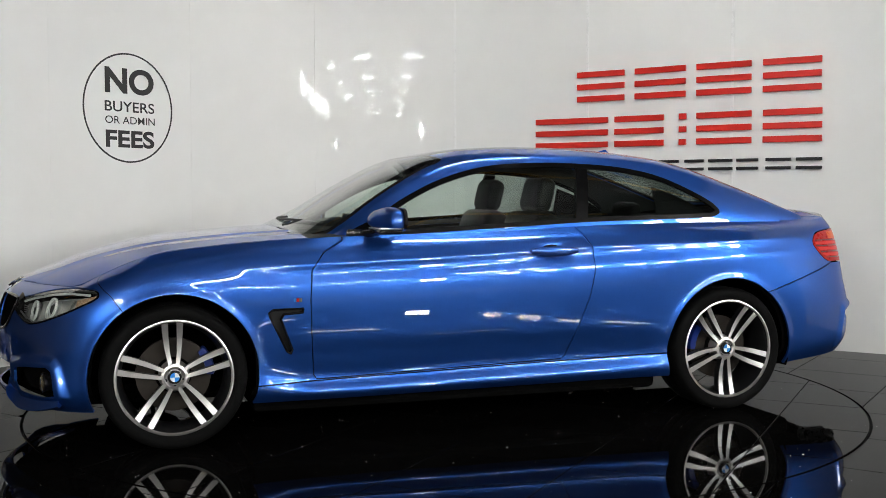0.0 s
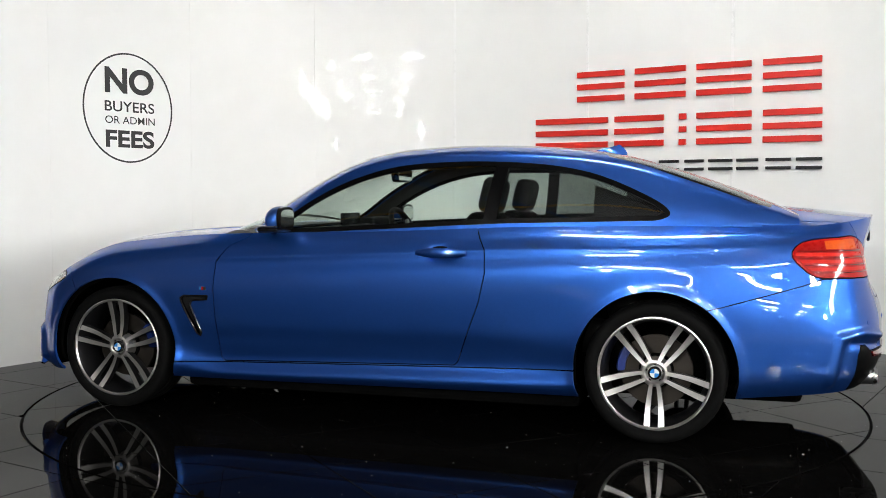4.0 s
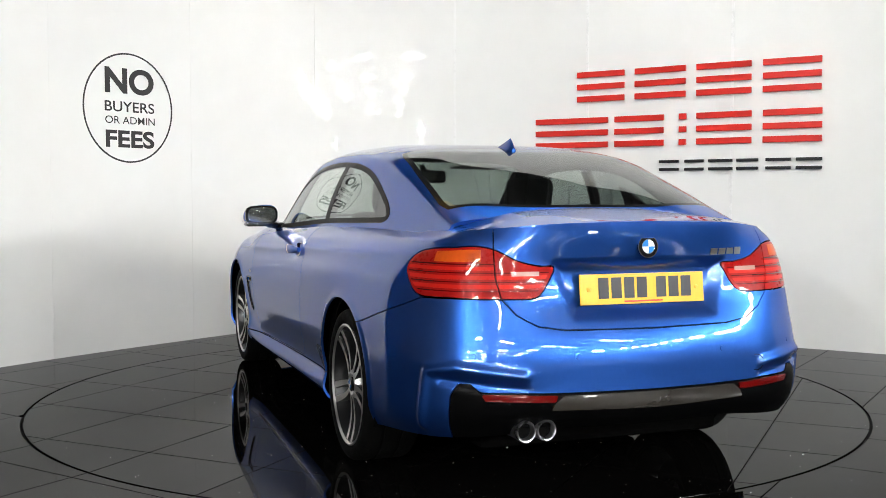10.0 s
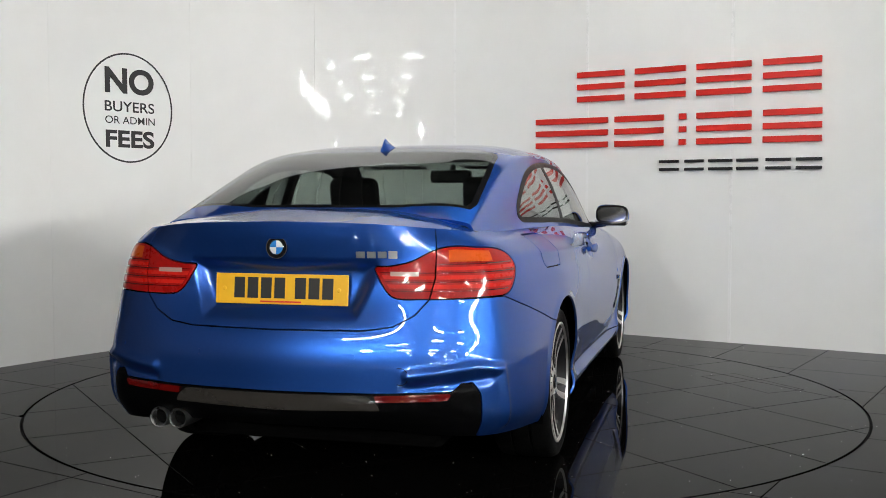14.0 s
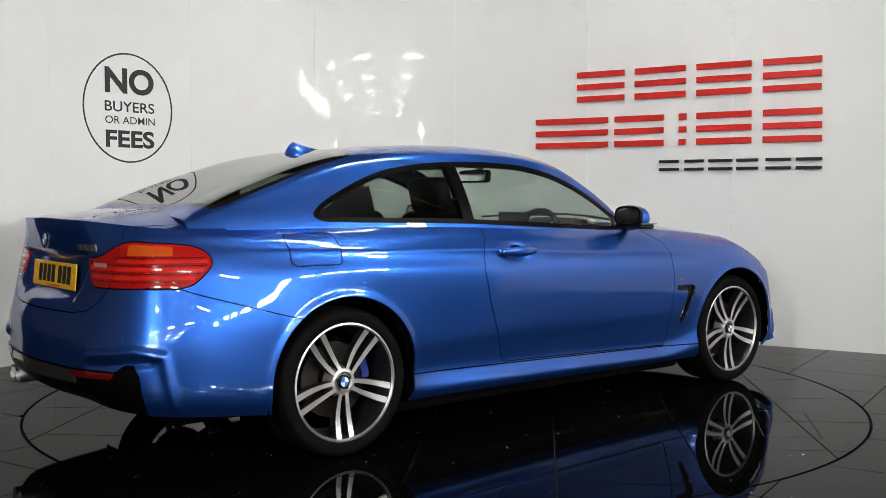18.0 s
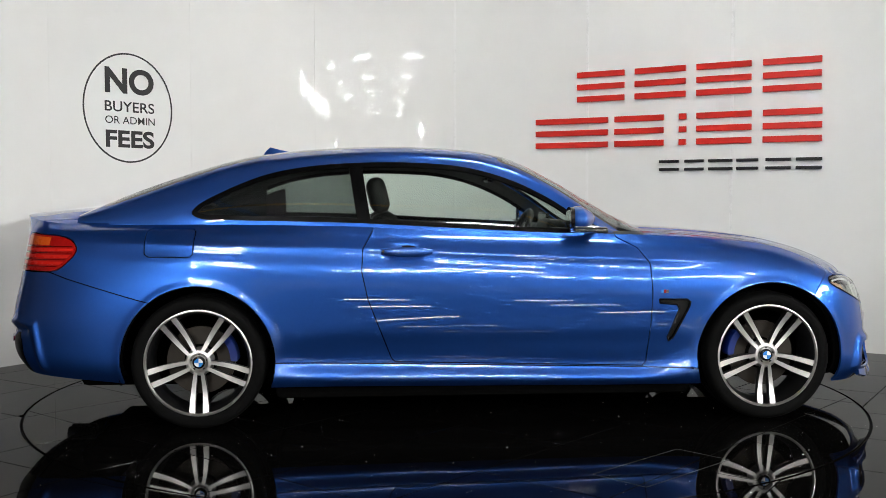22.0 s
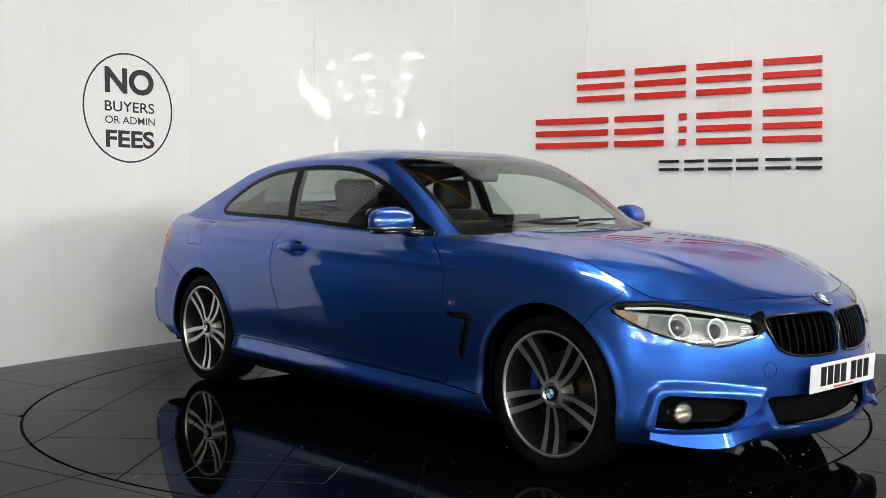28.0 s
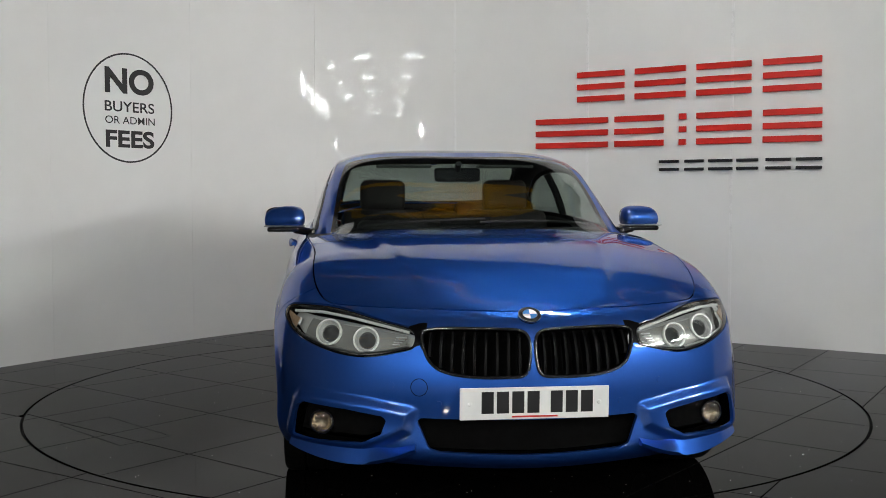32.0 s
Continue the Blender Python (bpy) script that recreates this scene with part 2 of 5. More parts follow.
def build_turntable():
    bm = bmesh.new()
    steps = 128
    profile = [(0.0, -0.012), (TABLE_R, -0.012), (TABLE_R, -0.08), (0.0, -0.08)]
    disc = part("turntable", lathe(profile, steps, "Z"), GROUT, None)
    tagged(disc, "round vehicle turntable faced with polished black tiles", "turntable")
    size, gap, c = 0.6, 0.0024, math.sqrt(0.5)
    for i in range(-4, 4):
        for j in range(-4, 4):
            corners = [(i * size + gap, j * size + gap), ((i + 1) * size - gap, j * size + gap), ((i + 1) * size - gap, (j + 1) * size - gap), (i * size + gap, (j + 1) * size - gap)]
            turned = [((u - v) * c, (u + v) * c) for u, v in corners]
            pts = tile_cut(turned, TABLE_R - 0.004, True)
            if pts and len(pts) > 2:
                lay_tile(tile_mesh(pts, "tile"), disc)
    # thin edging of a small access cover set into the tiles
    cover = pose(0.765, -1.69, 0.0, 0, 0, 39)
    for size, at in (((0.60, 0.005, 0.002), (0, 0.13)), ((0.60, 0.005, 0.002), (0, -0.13)), ((0.005, 0.255, 0.002), (0.30, 0)), ((0.005, 0.255, 0.002), (-0.30, 0))):
        part("cover_edge", box(size, m=cover @ Matrix.Translation((*at, -0.0006))), GROUT, disc)
    return disc


WALL_PLAN = [(-4.05, -2.15), (-3.83, -1.0), (-3.35, 0.10), (-2.70, 1.215), (-1.976, 2.195), (-1.119, 3.035), (0.080, 3.12), (1.163, 2.66), (2.165, 2.0), (3.19, 1.36), (4.12, 0.58), (4.85, -0.38), (5.3, -1.5)]
WALL_H = 3.9


def build_floor():
    """Black tiles round the turntable, on one slab that runs under the whole hall."""
    bm = bmesh.new()
    ring_in, ring_out = [], []
    for k in range(128):
        a = 2 * math.pi * k / 128
        r = TABLE_R + 0.010
        ring_in.append((bm.verts.new((r * math.cos(a), r * math.sin(a), -0.012)), bm.verts.new((r * math.cos(a), r * math.sin(a), -0.09))))
        ring_out.append(bm.verts.new((30 * math.cos(a), 16 * math.sin(a), -0.012)))
    for k in range(128):
        j = (k + 1) % 128
        bm.faces.new((ring_in[k][0], ring_out[k], ring_out[j], ring_in[j][0]))
        bm.faces.new((ring_in[k][1], ring_in[k][0], ring_in[j][0], ring_in[j][1]))
    bm.faces.new([r[1] for r in ring_in])
    floor = part("floor", bm, GROUT)
    tagged(floor, "polished black tiled showroom floor with dark joints", "floor", kind="structure")
    size, gap, turn = 0.6, 0.0022, radians(57.7)
    c, s = math.cos(turn), math.sin(turn)
    square = [(gap, gap), (size - gap, gap), (size - gap, size - gap), (gap, size - gap)]
    whole = tile_mesh([(x - size / 2, y - size / 2) for x, y in square], "tile")
    for i in range(-11, 11):
        for j in range(-11, 11):
            u0, v0 = i * size + 0.095, j * size + 0.31
            cu, cv = u0 + size / 2, v0 + size / 2
            x, y = cu * c - cv * s, cu * s + cv * c
            d = math.hypot(x, y)
            if d > 6.2 or d < TABLE_R - 0.42:
                continue
            if d > TABLE_R + 0.45:
                lay_tile(whole, floor, pose(x, y, 0, 0, 0, 57.7))
                continue
            # tiles cut round the turntable: keep the outer piece
            fine, pts = 14, []
            corners = [((u0 + a) * c - (v0 + b) * s, (u0 + a) * s + (v0 + b) * c) for a, b in square]
            edge = []
            for k in range(4):
                p, q = corners[k], corners[(k + 1) % 4]
                for w in range(fine):
                    f = w / fine
                    edge.append((p[0] + f * (q[0] - p[0]), p[1] + f * (q[1] - p[1])))
            r = TABLE_R + 0.010
            out = [math.hypot(*p) >= r for p in edge]
            if not any(out):
                continue
            if all(out):
                lay_tile(tile_mesh(corners, "tile"), floor)
                continue
            # walk the outline, sliding what lies inside onto the circle
            n = len(edge)
            for k in range(n):
                p = edge[k]
                h = math.hypot(*p)
                if out[k]:
                    pts.append(p)
                elif out[k - 1] or out[(k + 1) % n]:
                    pts.append((p[0] * r / h, p[1] * r / h))
            if len(pts) > 3:
                piece = []
                for k in range(len(pts)):
                    p, q = pts[k], pts[(k + 1) % len(pts)]
                    piece.append(p)
                    if abs(math.hypot(*p) - r) < 1e-4 and abs(math.hypot(*q) - r) < 1e-4:
                        a0, a1 = math.atan2(p[1], p[0]), math.atan2(q[1], q[0])
                        da = (a1 - a0 + math.pi) % (2 * math.pi) - math.pi
                        for w in range(1, 8):
                            a = a0 + da * w / 8
                            piece.append((r * math.cos(a), r * math.sin(a)))
                lay_tile(tile_mesh(piece, "tile"), floor)
    return floor


_bends = list(range(len(WALL_PLAN)))


def bend(values):
    """A natural cubic through the panel joints, as a function of the joint's number."""
    n = len(values)
    a, r = np.eye(n), np.zeros(n)
    for i in range(1, n - 1):
        a[i, i - 1:i + 2] = 1, 4, 1
        r[i] = 6 * (values[i + 1] - 2 * values[i] + values[i - 1])
    m = np.linalg.solve(a, r)

    def f(x):
        i = int(min(max(math.floor(x), 0), n - 2))
        p, q = i + 1 - x, x - i
        return p * values[i] + q * values[i + 1] + ((p**3 - p) * m[i] + (q**3 - q) * m[i + 1]) / 6
    return f


wall_x, wall_y = bend([p[0] for p in WALL_PLAN]), bend([p[1] for p in WALL_PLAN])


def wall_frame(k, along=0.0, up=0.0, proud=0.0):
    """A pose on wall panel k: x along the panel, y up, z out into the room."""
    (ax, ay), (bx, by) = WALL_PLAN[k], WALL_PLAN[k + 1]
    u = k + along / math.hypot(bx - ax, by - ay)
    d = Vector((wall_x(u + 0.01) - wall_x(u - 0.01), wall_y(u + 0.01) - wall_y(u - 0.01), 0)).normalized()
    n = Vector((d.y, -d.x, 0))
    m = Matrix((d, Vector((0, 0, 1)), n)).transposed().to_4x4()
    return Matrix.Translation(Vector((wall_x(u), wall_y(u), up)) + n * proud) @ m


def build_wall():
    wall = None
    for k in range(2, len(WALL_PLAN) - 1):
        (ax, ay), (bx, by) = WALL_PLAN[k], WALL_PLAN[k + 1]
        long = math.hypot(bx - ax, by - ay)
        verts, normals, faces = [], [], []
        for i in range(49):
            w = min(max(i / 48, 0.0004), 0.9996) * long
            n = wall_frame(k, w).to_3x3().col[2]
            for up, proud in ((0.0, 0.0), (WALL_H, 0.0), (WALL_H, -0.04), (0.0, -0.04)):
                verts.append(wall_frame(k, w, up, proud).translation[:])
                normals.append((n if proud == 0.0 else -n)[:])
        for i in range(48):
            for j in range(4):
                faces.append((4 * i + j, 4 * i + 4 + j, 4 * i + 4 + (j + 1) % 4, 4 * i + (j + 1) % 4))
        faces += [(3, 2, 1, 0), tuple(192 + j for j in range(4))]
        me = bpy.data.meshes.new("panel")
        me.from_pydata(verts, [], faces)
        me.materials.append(WALL_WHITE)
        for f in me.polygons:
            f.use_smooth = f.index < 192 and f.index % 4 in (0, 2)
        me.normals_split_custom_set([normals[v] if f.use_smooth else f.normal[:] for f in me.polygons for v in f.vertices])
        if wall is None:
            wall = new("wall_curved", me)
            tagged(wall, "tall curved backdrop wall of glossy white panels", "wall", kind="structure")
        else:
            new("panel", me).parent = wall
    for k in range(6, len(WALL_PLAN) - 1):
        strip = box((0.022, WALL_H, 0.004), bevel=0.0015, segments=1, m=wall_frame(k) @ Matrix.Translation((0, WALL_H / 2, 0.003)))
        part("joint_strip", strip, SEAM_WHITE, wall)
    return wall


def floor_dust():
    """Pale specks of grit scattered on the tiles."""
    rng = random.Random(5)
    bm = bmesh.new()
    for k in range(420):
        a, r = rng.uniform(-2.2, 0.9), TABLE_R * math.sqrt(rng.uniform(0.05, 1.9))
        x, y = r * math.cos(a), r * math.sin(a)
        if rng.random() < 0.25:
            x = -x
        q = rng.uniform(0.0008, 0.0026) * (1.8 if rng.random() < 0.08 else 1)
        n = 5
        ring_ = [bm.verts.new((x + q * math.cos(6.283 * i / n + k) * rng.uniform(0.6, 1.2), y + q * math.sin(6.283 * i / n + k) * rng.uniform(0.6, 1.2), 0.0003)) for i in range(n)]
        tip = bm.verts.new((x, y, 0.0003 + q * 0.8))
        bm.faces.new(ring_[::-1])
        for i in range(n):
            bm.faces.new((ring_[i], ring_[(i + 1) % n], tip))
    tagged(part("floor_grit", bm, SEAM_WHITE), "pale specks of grit scattered over the black tiles", "grit", kind="stuff")


build_wall()
build_floor()
floor_dust()
turntable = build_turntable()


def hall_window(name, x, a, b, lo, hi):
    """A long high window added out of view to light the car's flank: frame, sill, bars, panes, and a glowing panel
    outside.
    """
    inward = -math.copysign(1, x)
    win = part(name, box((0.26, b - a + 0.1, 0.05), (x, (a + b) / 2, lo + 0.025), 0.008, 1), SEAM_WHITE)
    tagged(win, "long white window added high in the unseen wall, lit", "window", kind="structure")
    bars = round((b - a) / 1.0)
    for z in (lo + 0.075, hi - 0.025):
        part("window_bar", box((0.06, b - a, 0.05), (x, (a + b) / 2, z), 0.006, 1), SEAM_WHITE, win)
    for k in range(bars + 1):
        y = a + 0.025 + (b - a - 0.05) * k / bars
        part("window_post", box((0.12, 0.34, hi - lo - 0.06), (x + inward * 0.004, y, (lo + hi) / 2 + 0.02), 0.006, 1), SEAM_WHITE, win)
    for k in range(bars):
        u, v = lo + 0.1, hi - 0.05
        y, w = a + 0.025 + (b - a - 0.05) * (k + 0.5) / bars, (b - a) / bars
        pane = part("pane", box((0.005, w - 0.34, v - u), (x - inward * 0.012, y, (u + v) / 2)), LENS, win)
        pane.visible_shadow = False
    sky = part("backdrop_" + name, box((0.02, b - a + 0.3, hi - lo + 0.3), (x - inward * 0.16, (a + b) / 2, (lo + hi) / 2)), WINDOW_GLOW)
    tagged(sky, "bright glowing panel outside the added hall window", "sky", kind="structure")


def build_hall():
    """The long dim hall behind the camera: painted block walls and a sheeted roof on painted steel."""
    half, high, south, north = 9.0, 5.6, -26.0, 7.0
    low, mid = -0.012, (south + north) / 2
    for name, size, at in (("wall_south", (2 * half, 0.2, high), (0, south, high / 2)), ("wall_north", (2 * half, 0.2, high), (0, north, high / 2))):
        tagged(part(name, box(size, (at[0], at[1], at[2] + low)), BLOCK_GREY), "plain grey painted wall closing the hall", "wall", kind="structure")
    y0, y1 = south + 0.1, north - 0.1
    tagged(part("wall_west", box((0.2, y1 - y0, high), (-half, mid, high / 2 + low)), BLOCK_GREY), "plain grey painted wall closing the hall", "wall", kind="structure")
    a, b, lo, hi = opening = (-12.0, -4.0, 3.0, 3.55)
    bm = bmesh.new()
    for u, v, p, q in ((y0, y1, low, lo), (y0, y1, hi, high + low), (y0, a, lo, hi), (b, y1, lo, hi)):
        box((0.2, v - u, q - p), (half, (u + v) / 2, (p + q) / 2), bm=bm)
    tagged(part("wall_east", bm, BLOCK_GREY), "plain grey painted wall with a long high window", "wall", kind="structure")
    hall_window("window_1", half, *opening)
    roof = bmesh.new()
    box((2 * half, north - south, 0.1), (0, mid, high + 0.05 + low), bm=roof)
    for k in range(72):
        box((0.10, north - south - 0.5, 0.05), (-half + 0.25 + k * 0.245, mid, high - 0.026 + low), bm=roof)
    tagged(part("ceiling", roof, ROOF_GREY), "grey ribbed sheet roof", "ceiling", kind="structure")


build_hall()


def steel_beam(name, a, b, mat, label):
    """A rolled I-beam from a to b."""
    a, b = Vector(a), Vector(b)
    long = (b - a).length
    m = Matrix.Translation((a + b) / 2) @ (b - a).to_track_quat("X", "Z").to_matrix().to_4x4()
    bm = bmesh.new()
    for size, z in (((long, 0.09, 0.012), 0.080), ((long, 0.09, 0.012), -0.080), ((long, 0.008, 0.148), 0)):
        box(size, bm=bm, m=m @ Matrix.Translation((0, 0, z)))
    return tagged(part(name, bm, mat), label, "steel beam", "roof steelwork")


for y in (-20.5, -16.0, -11.5, -7.0, -2.5, 1.6):
    steel_beam("steel_beam", (-8.8, y, 5.0), (8.8, y, 5.0), STEEL_YELLOW, "yellow painted steel roof beam under the ribbed roof")
for x in (-2.9, 2.6):
    steel_beam("steel_beam", (x, -25.8, 5.25), (x, 3.0, 5.25), STEEL_BLUE, "blue painted steel roof beam under the ribbed roof")


def light_fitting():
    """A twin tube batten on two rods: steel tray, two lit tubes, end caps."""
    tray = part("ceiling_light", box((1.56, 0.10, 0.045), (0, 0, 0.0), 0.006, 1), SEAM_WHITE)
    tagged(tray, "white twin tube batten light hung on rods, lit", "ceiling light", "hall lights")
    for side in (-0.055, 0.055):
        part("tube", lathe([(0.0, -0.74), (0.014, -0.74), (0.014, 0.74), (0.0, 0.74)], 10, "X"), GLOW, tray).matrix_basis = pose(0, side, -0.04)
    for end in (-0.76, 0.76):
        part("end_cap", box((0.03, 0.18, 0.05), (end, 0, -0.035), 0.005, 1), SEAM_WHITE, tray)
    for end in (-0.5, 0.5):
        part("rod", tube([(end, 0, 0.02), (end, 0, 5.565 - LIGHT_Z)], 0.006, 6), SEAM_WHITE, tray)
    return tray


LIGHT_Z = 3.9
# the first, over the turntable, is added out of view to brighten the wall
light_spots = [(0.9, -0.6)] + [(x, y) for y in (-8.0, -11.5, -15.0, -18.5, -22.0) for x in (-2.2, 1.9, 6.0)]
first_light = light_fitting()
first_light.matrix_basis = pose(*light_spots[0], LIGHT_Z)
for x, y in light_spots[1:]:
    copy_thing(first_light, pose(x, y, LIGHT_Z))


def floodlight(where):
    """A square floodlight on a tripod: finned housing, bright rim, yoke, pole and legs. The beam is a lamp at its face."""
    stand = new("floodlight")
    tagged(stand, "square black floodlight on a tripod stand, lit", "floodlight", "hall floodlights")
    m = look(where, (0.0, 0.8, 1.3))
    part("housing", box((0.56, 0.46, 0.09), bevel=0.015, segments=1, m=m @ Matrix.Translation((0, 0, 0.055))), BLACK_MATT, stand)
    for k in range(7):
        part("fin", box((0.008, 0.36, 0.05), m=m @ Matrix.Translation((-0.18 + 0.06 * k, 0, 0.122))), BLACK_MATT, stand)
    x, y, z = where
    back = m.to_3x3() @ Vector((0, 0, 0.07))
    px_, py_ = x + back.x, y + back.y
    part("yoke", tube([m @ Vector((-0.30, 0, 0.06)), m @ Vector((-0.30, -0.28, 0.06)), m @ Vector((0.30, -0.28, 0.06)), m @ Vector((0.30, 0, 0.06))], 0.012, 6), BLACK_MATT, stand)
    part("pole", tube([(px_, py_, 0.55), (px_, py_, z - 0.24)], 0.017, 10), BLACK_MATT, stand)
    for k in range(3):
        a = 2 * math.pi * k / 3 + 0.4
        part("leg", tube([(px_, py_, 0.62), (px_ + 0.48 * math.cos(a), py_ + 0.48 * math.sin(a), 0.0)], 0.011, 8), BLACK_MATT, stand)


for where, watts, wide in FLOODS:
    floodlight(where)


# ---- the signs on the wall ----
def lettered(text, x0, x1, y0, y1, depth, mat, parent, bold=0.0):
    """Lettering in the built-in font, fitted into a box on a plane."""
    ob = words(text, 1.0, Matrix(), 0.0, mat, "word", parent, bold, 1.0, "LEFT")
    co = [v.co for v in ob.data.vertices]
    lx, hx, ly, hy = min(c.x for c in co), max(c.x for c in co), min(c.y for c in co), max(c.y for c in co)
    for v in ob.data.vertices:
        v.co = wall_frame(3, x0 + (v.co.x - lx) / (hx - lx) * (x1 - x0), y0 + (v.co.y - ly) / (hy - ly) * (y1 - y0), depth).translation
    return ob


def round_sign():
    """The round notice: a ring and four lines of words, stuck on the wall."""
    sign = new("round_notice")
    tagged(sign, "round black fee notice with four lines of lettering", "sign")
    bm = bmesh.new()
    w, steps, rows = 0.012, 96, []
    for i in range(steps):
        a = 2 * math.pi * i / steps
        c, s = math.cos(a), math.sin(a)
        rows.append([bm.verts.new(wall_frame(3, 0.650 + c * q, 1.765 + s * (q + 0.009), h).translation) for q, h in ((0.39 - w, 0.0005), (0.39 - w, 0.003), (0.39, 0.003), (0.39, 0.0005))])
    for i in range(steps):
        a, b = rows[i], rows[(i + 1) % steps]
        for j in range(4):
            bm.faces.new((a[j], b[j], b[(j + 1) % 4], a[(j + 1) % 4]))
    bmesh.ops.recalc_face_normals(bm, faces=bm.faces)
    part("ring", bm, SIGN_BLACK, sign)
    lettered("NO", 0.445, 0.872, 1.866, 2.054, 0.003, SIGN_BLACK, sign, 0.035)
    lettered("BUYERS", 0.441, 0.874, 1.735, 1.811, 0.003, SIGN_BLACK, sign, 0.012)
    lettered("OR ADMIN", 0.443, 0.877, 1.648, 1.702, 0.003, SIGN_BLACK, sign, 0.004)
    lettered("FEES", 0.446, 0.870, 1.475, 1.602, 0.003, SIGN_BLACK, sign, 0.03)


round_sign()


def wall_point(k, along, up, proud):
    return wall_frame(k, along, up, proud).translation


def sign_bar(sign, a, b, low, high, mat):
    """A raised plain bar between two places on the wall."""
    p, q = wall_point(*a, 0.0, 0.0), wall_point(*b, 0.0, 0.0)
    d = (q - p)
    n = Vector((d.y, -d.x, 0)).normalized()
    m = Matrix((d.normalized(), Vector((0, 0, 1)), n)).transposed().to_4x4()
    m = Matrix.Translation((p + q) / 2 + Vector((0, 0, (low + high) / 2)) + n * 0.022) @ m
    part("bar", box((d.length, high - low, 0.02), bevel=0.002, segments=1, m=m), mat, sign)


def bar_signs():
    """The dealer's raised sign, as plain bars in its colours."""
    sign = new("raised_wall_sign")
    tagged(sign, "raised red and black sign of plain bars on the white wall", "sign")
    top_row = [((6, 1.096), (7, 0.333)), ((7, 0.424), (7, 0.845)), ((7, 0.930), (8, 0.150)), ((8, 0.234), (8, 0.652))]
    low_row = [((6, 0.727), (7, 0.193)), ((7, 0.252), (7, 0.670)), ((7, 0.795), (7, 0.852)), ((7, 0.933), (8, 0.155)), ((8, 0.238), (8, 0.660))]
    for row, base in ((top_row, 1.888), (low_row, 1.516)):
        for a, b in row:
            for z in (0.0, 0.098, 0.197):
                sign_bar(sign, a, b, base + z, base + z + 0.046, SIGN_RED)
    black = [((7, 0.635), (7, 0.797)), ((7, 0.842), (7, 0.995)), ((7, 1.030), (8, 0.015)), ((8, 0.045), (8, 0.208)), ((8, 0.262), (8, 0.445)), ((8, 0.480), (8, 0.664))]
    for a, b in black:
        for z in (0.0, 0.062):
            sign_bar(sign, a, b, 1.317 + z, 1.317 + z + 0.022, SIGN_BLACK)


bar_signs()


# ---- the car ----
def smooth_line(xs, ys):
    """A monotone cubic through points; returns a function on arrays."""
    xs, ys = np.array(xs, float), np.array(ys, float)
    if xs[0] > xs[-1]:
        xs, ys = xs[::-1], ys[::-1]
    h = np.diff(xs)
    d = np.diff(ys) / h
    m = np.empty(len(xs))
    m[0], m[-1] = d[0], d[-1]
    for i in range(1, len(xs) - 1):
        if d[i - 1] * d[i] <= 0:
            m[i] = 0
        else:
            w1, w2 = 2 * h[i] + h[i - 1], h[i] + 2 * h[i - 1]
            m[i] = (w1 + w2) / (w1 / d[i - 1] + w2 / d[i])

    def f(x):
        x = np.clip(np.asarray(x, float), xs[0], xs[-1])
        i = np.clip(np.searchsorted(xs, x) - 1, 0, len(xs) - 2)
        t = (x - xs[i]) / h[i]
        return ((2 * t**3 - 3 * t**2 + 1) * ys[i] + (t**3 - 2 * t**2 + t) * h[i] * m[i] + (-2 * t**3 + 3 * t**2) * ys[i + 1] + (t**3 - t**2) * h[i] * m[i + 1])
    return f


def bell(d, width):
    return np.exp(-(d / width) ** 2)


def step(d, width):
    """0 below zero, 1 above, soft over width."""
    t = np.clip(d / width * 0.5 + 0.5, 0, 1)
    return t * t * (3 - 2 * t)


def loop_through(points, n=96, sharp=False):
    """A closed outline through points: rounded, or with straight sides."""
    p = np.array(points, float)
    k = len(p)
    out = []
    per = max(n // k, 2)
    for i in range(k):
        a, b, c, d = p[i - 1], p[i], p[(i + 1) % k], p[(i + 2) % k]
        for t in np.arange(per) / per:
            if sharp:
                out.append(b + t * (c - b))
            else:
                l0, l1, l2 = (np.hypot(*(v - u)) ** 0.5 + 1e-6 for u, v in ((a, b), (b, c), (c, d)))
                m1 = l1 * ((b - a) / l0 - (c - a) / (l0 + l1) + (c - b) / l1)
                m2 = l1 * ((c - b) / l1 - (d - b) / (l1 + l2) + (d - c) / l2)
                out.append((2 * t**3 - 3 * t**2 + 1) * b + (t**3 - 2 * t**2 + t) * m1 + (-2 * t**3 + 3 * t**2) * c + (t**3 - t**2) * m2)
    return np.array(out)


def outside(points, loop):
    """Signed distance of 2D points to a closed outline: below zero inside."""
    points = np.asarray(points, float)
    best = np.full(len(points), 1e9)
    inside = np.zeros(len(points), bool)
    lo, hi = loop.min(0) - 0.1, loop.max(0) + 0.1
    near = np.all((points >= lo) & (points <= hi), axis=1)
    q = points[near]
    bd, ins = np.full(len(q), 1e9), np.zeros(len(q), bool)
    for a, b in zip(loop, np.roll(loop, -1, 0)):
        ab = b - a
        t = np.clip(((q - a) @ ab) / max(ab @ ab, 1e-12), 0, 1)
        bd = np.minimum(bd, np.hypot(*(q - a - t[:, None] * ab).T))
        cross = (a[1] > q[:, 1]) != (b[1] > q[:, 1])
        with np.errstate(divide="ignore", invalid="ignore"):
            ins ^= cross & (q[:, 0] < (b[0] - a[0]) * (q[:, 1] - a[1]) / (b[1] - a[1]) + a[0])
    best[near], inside[near] = bd, ins
    return np.where(inside, -best, best)


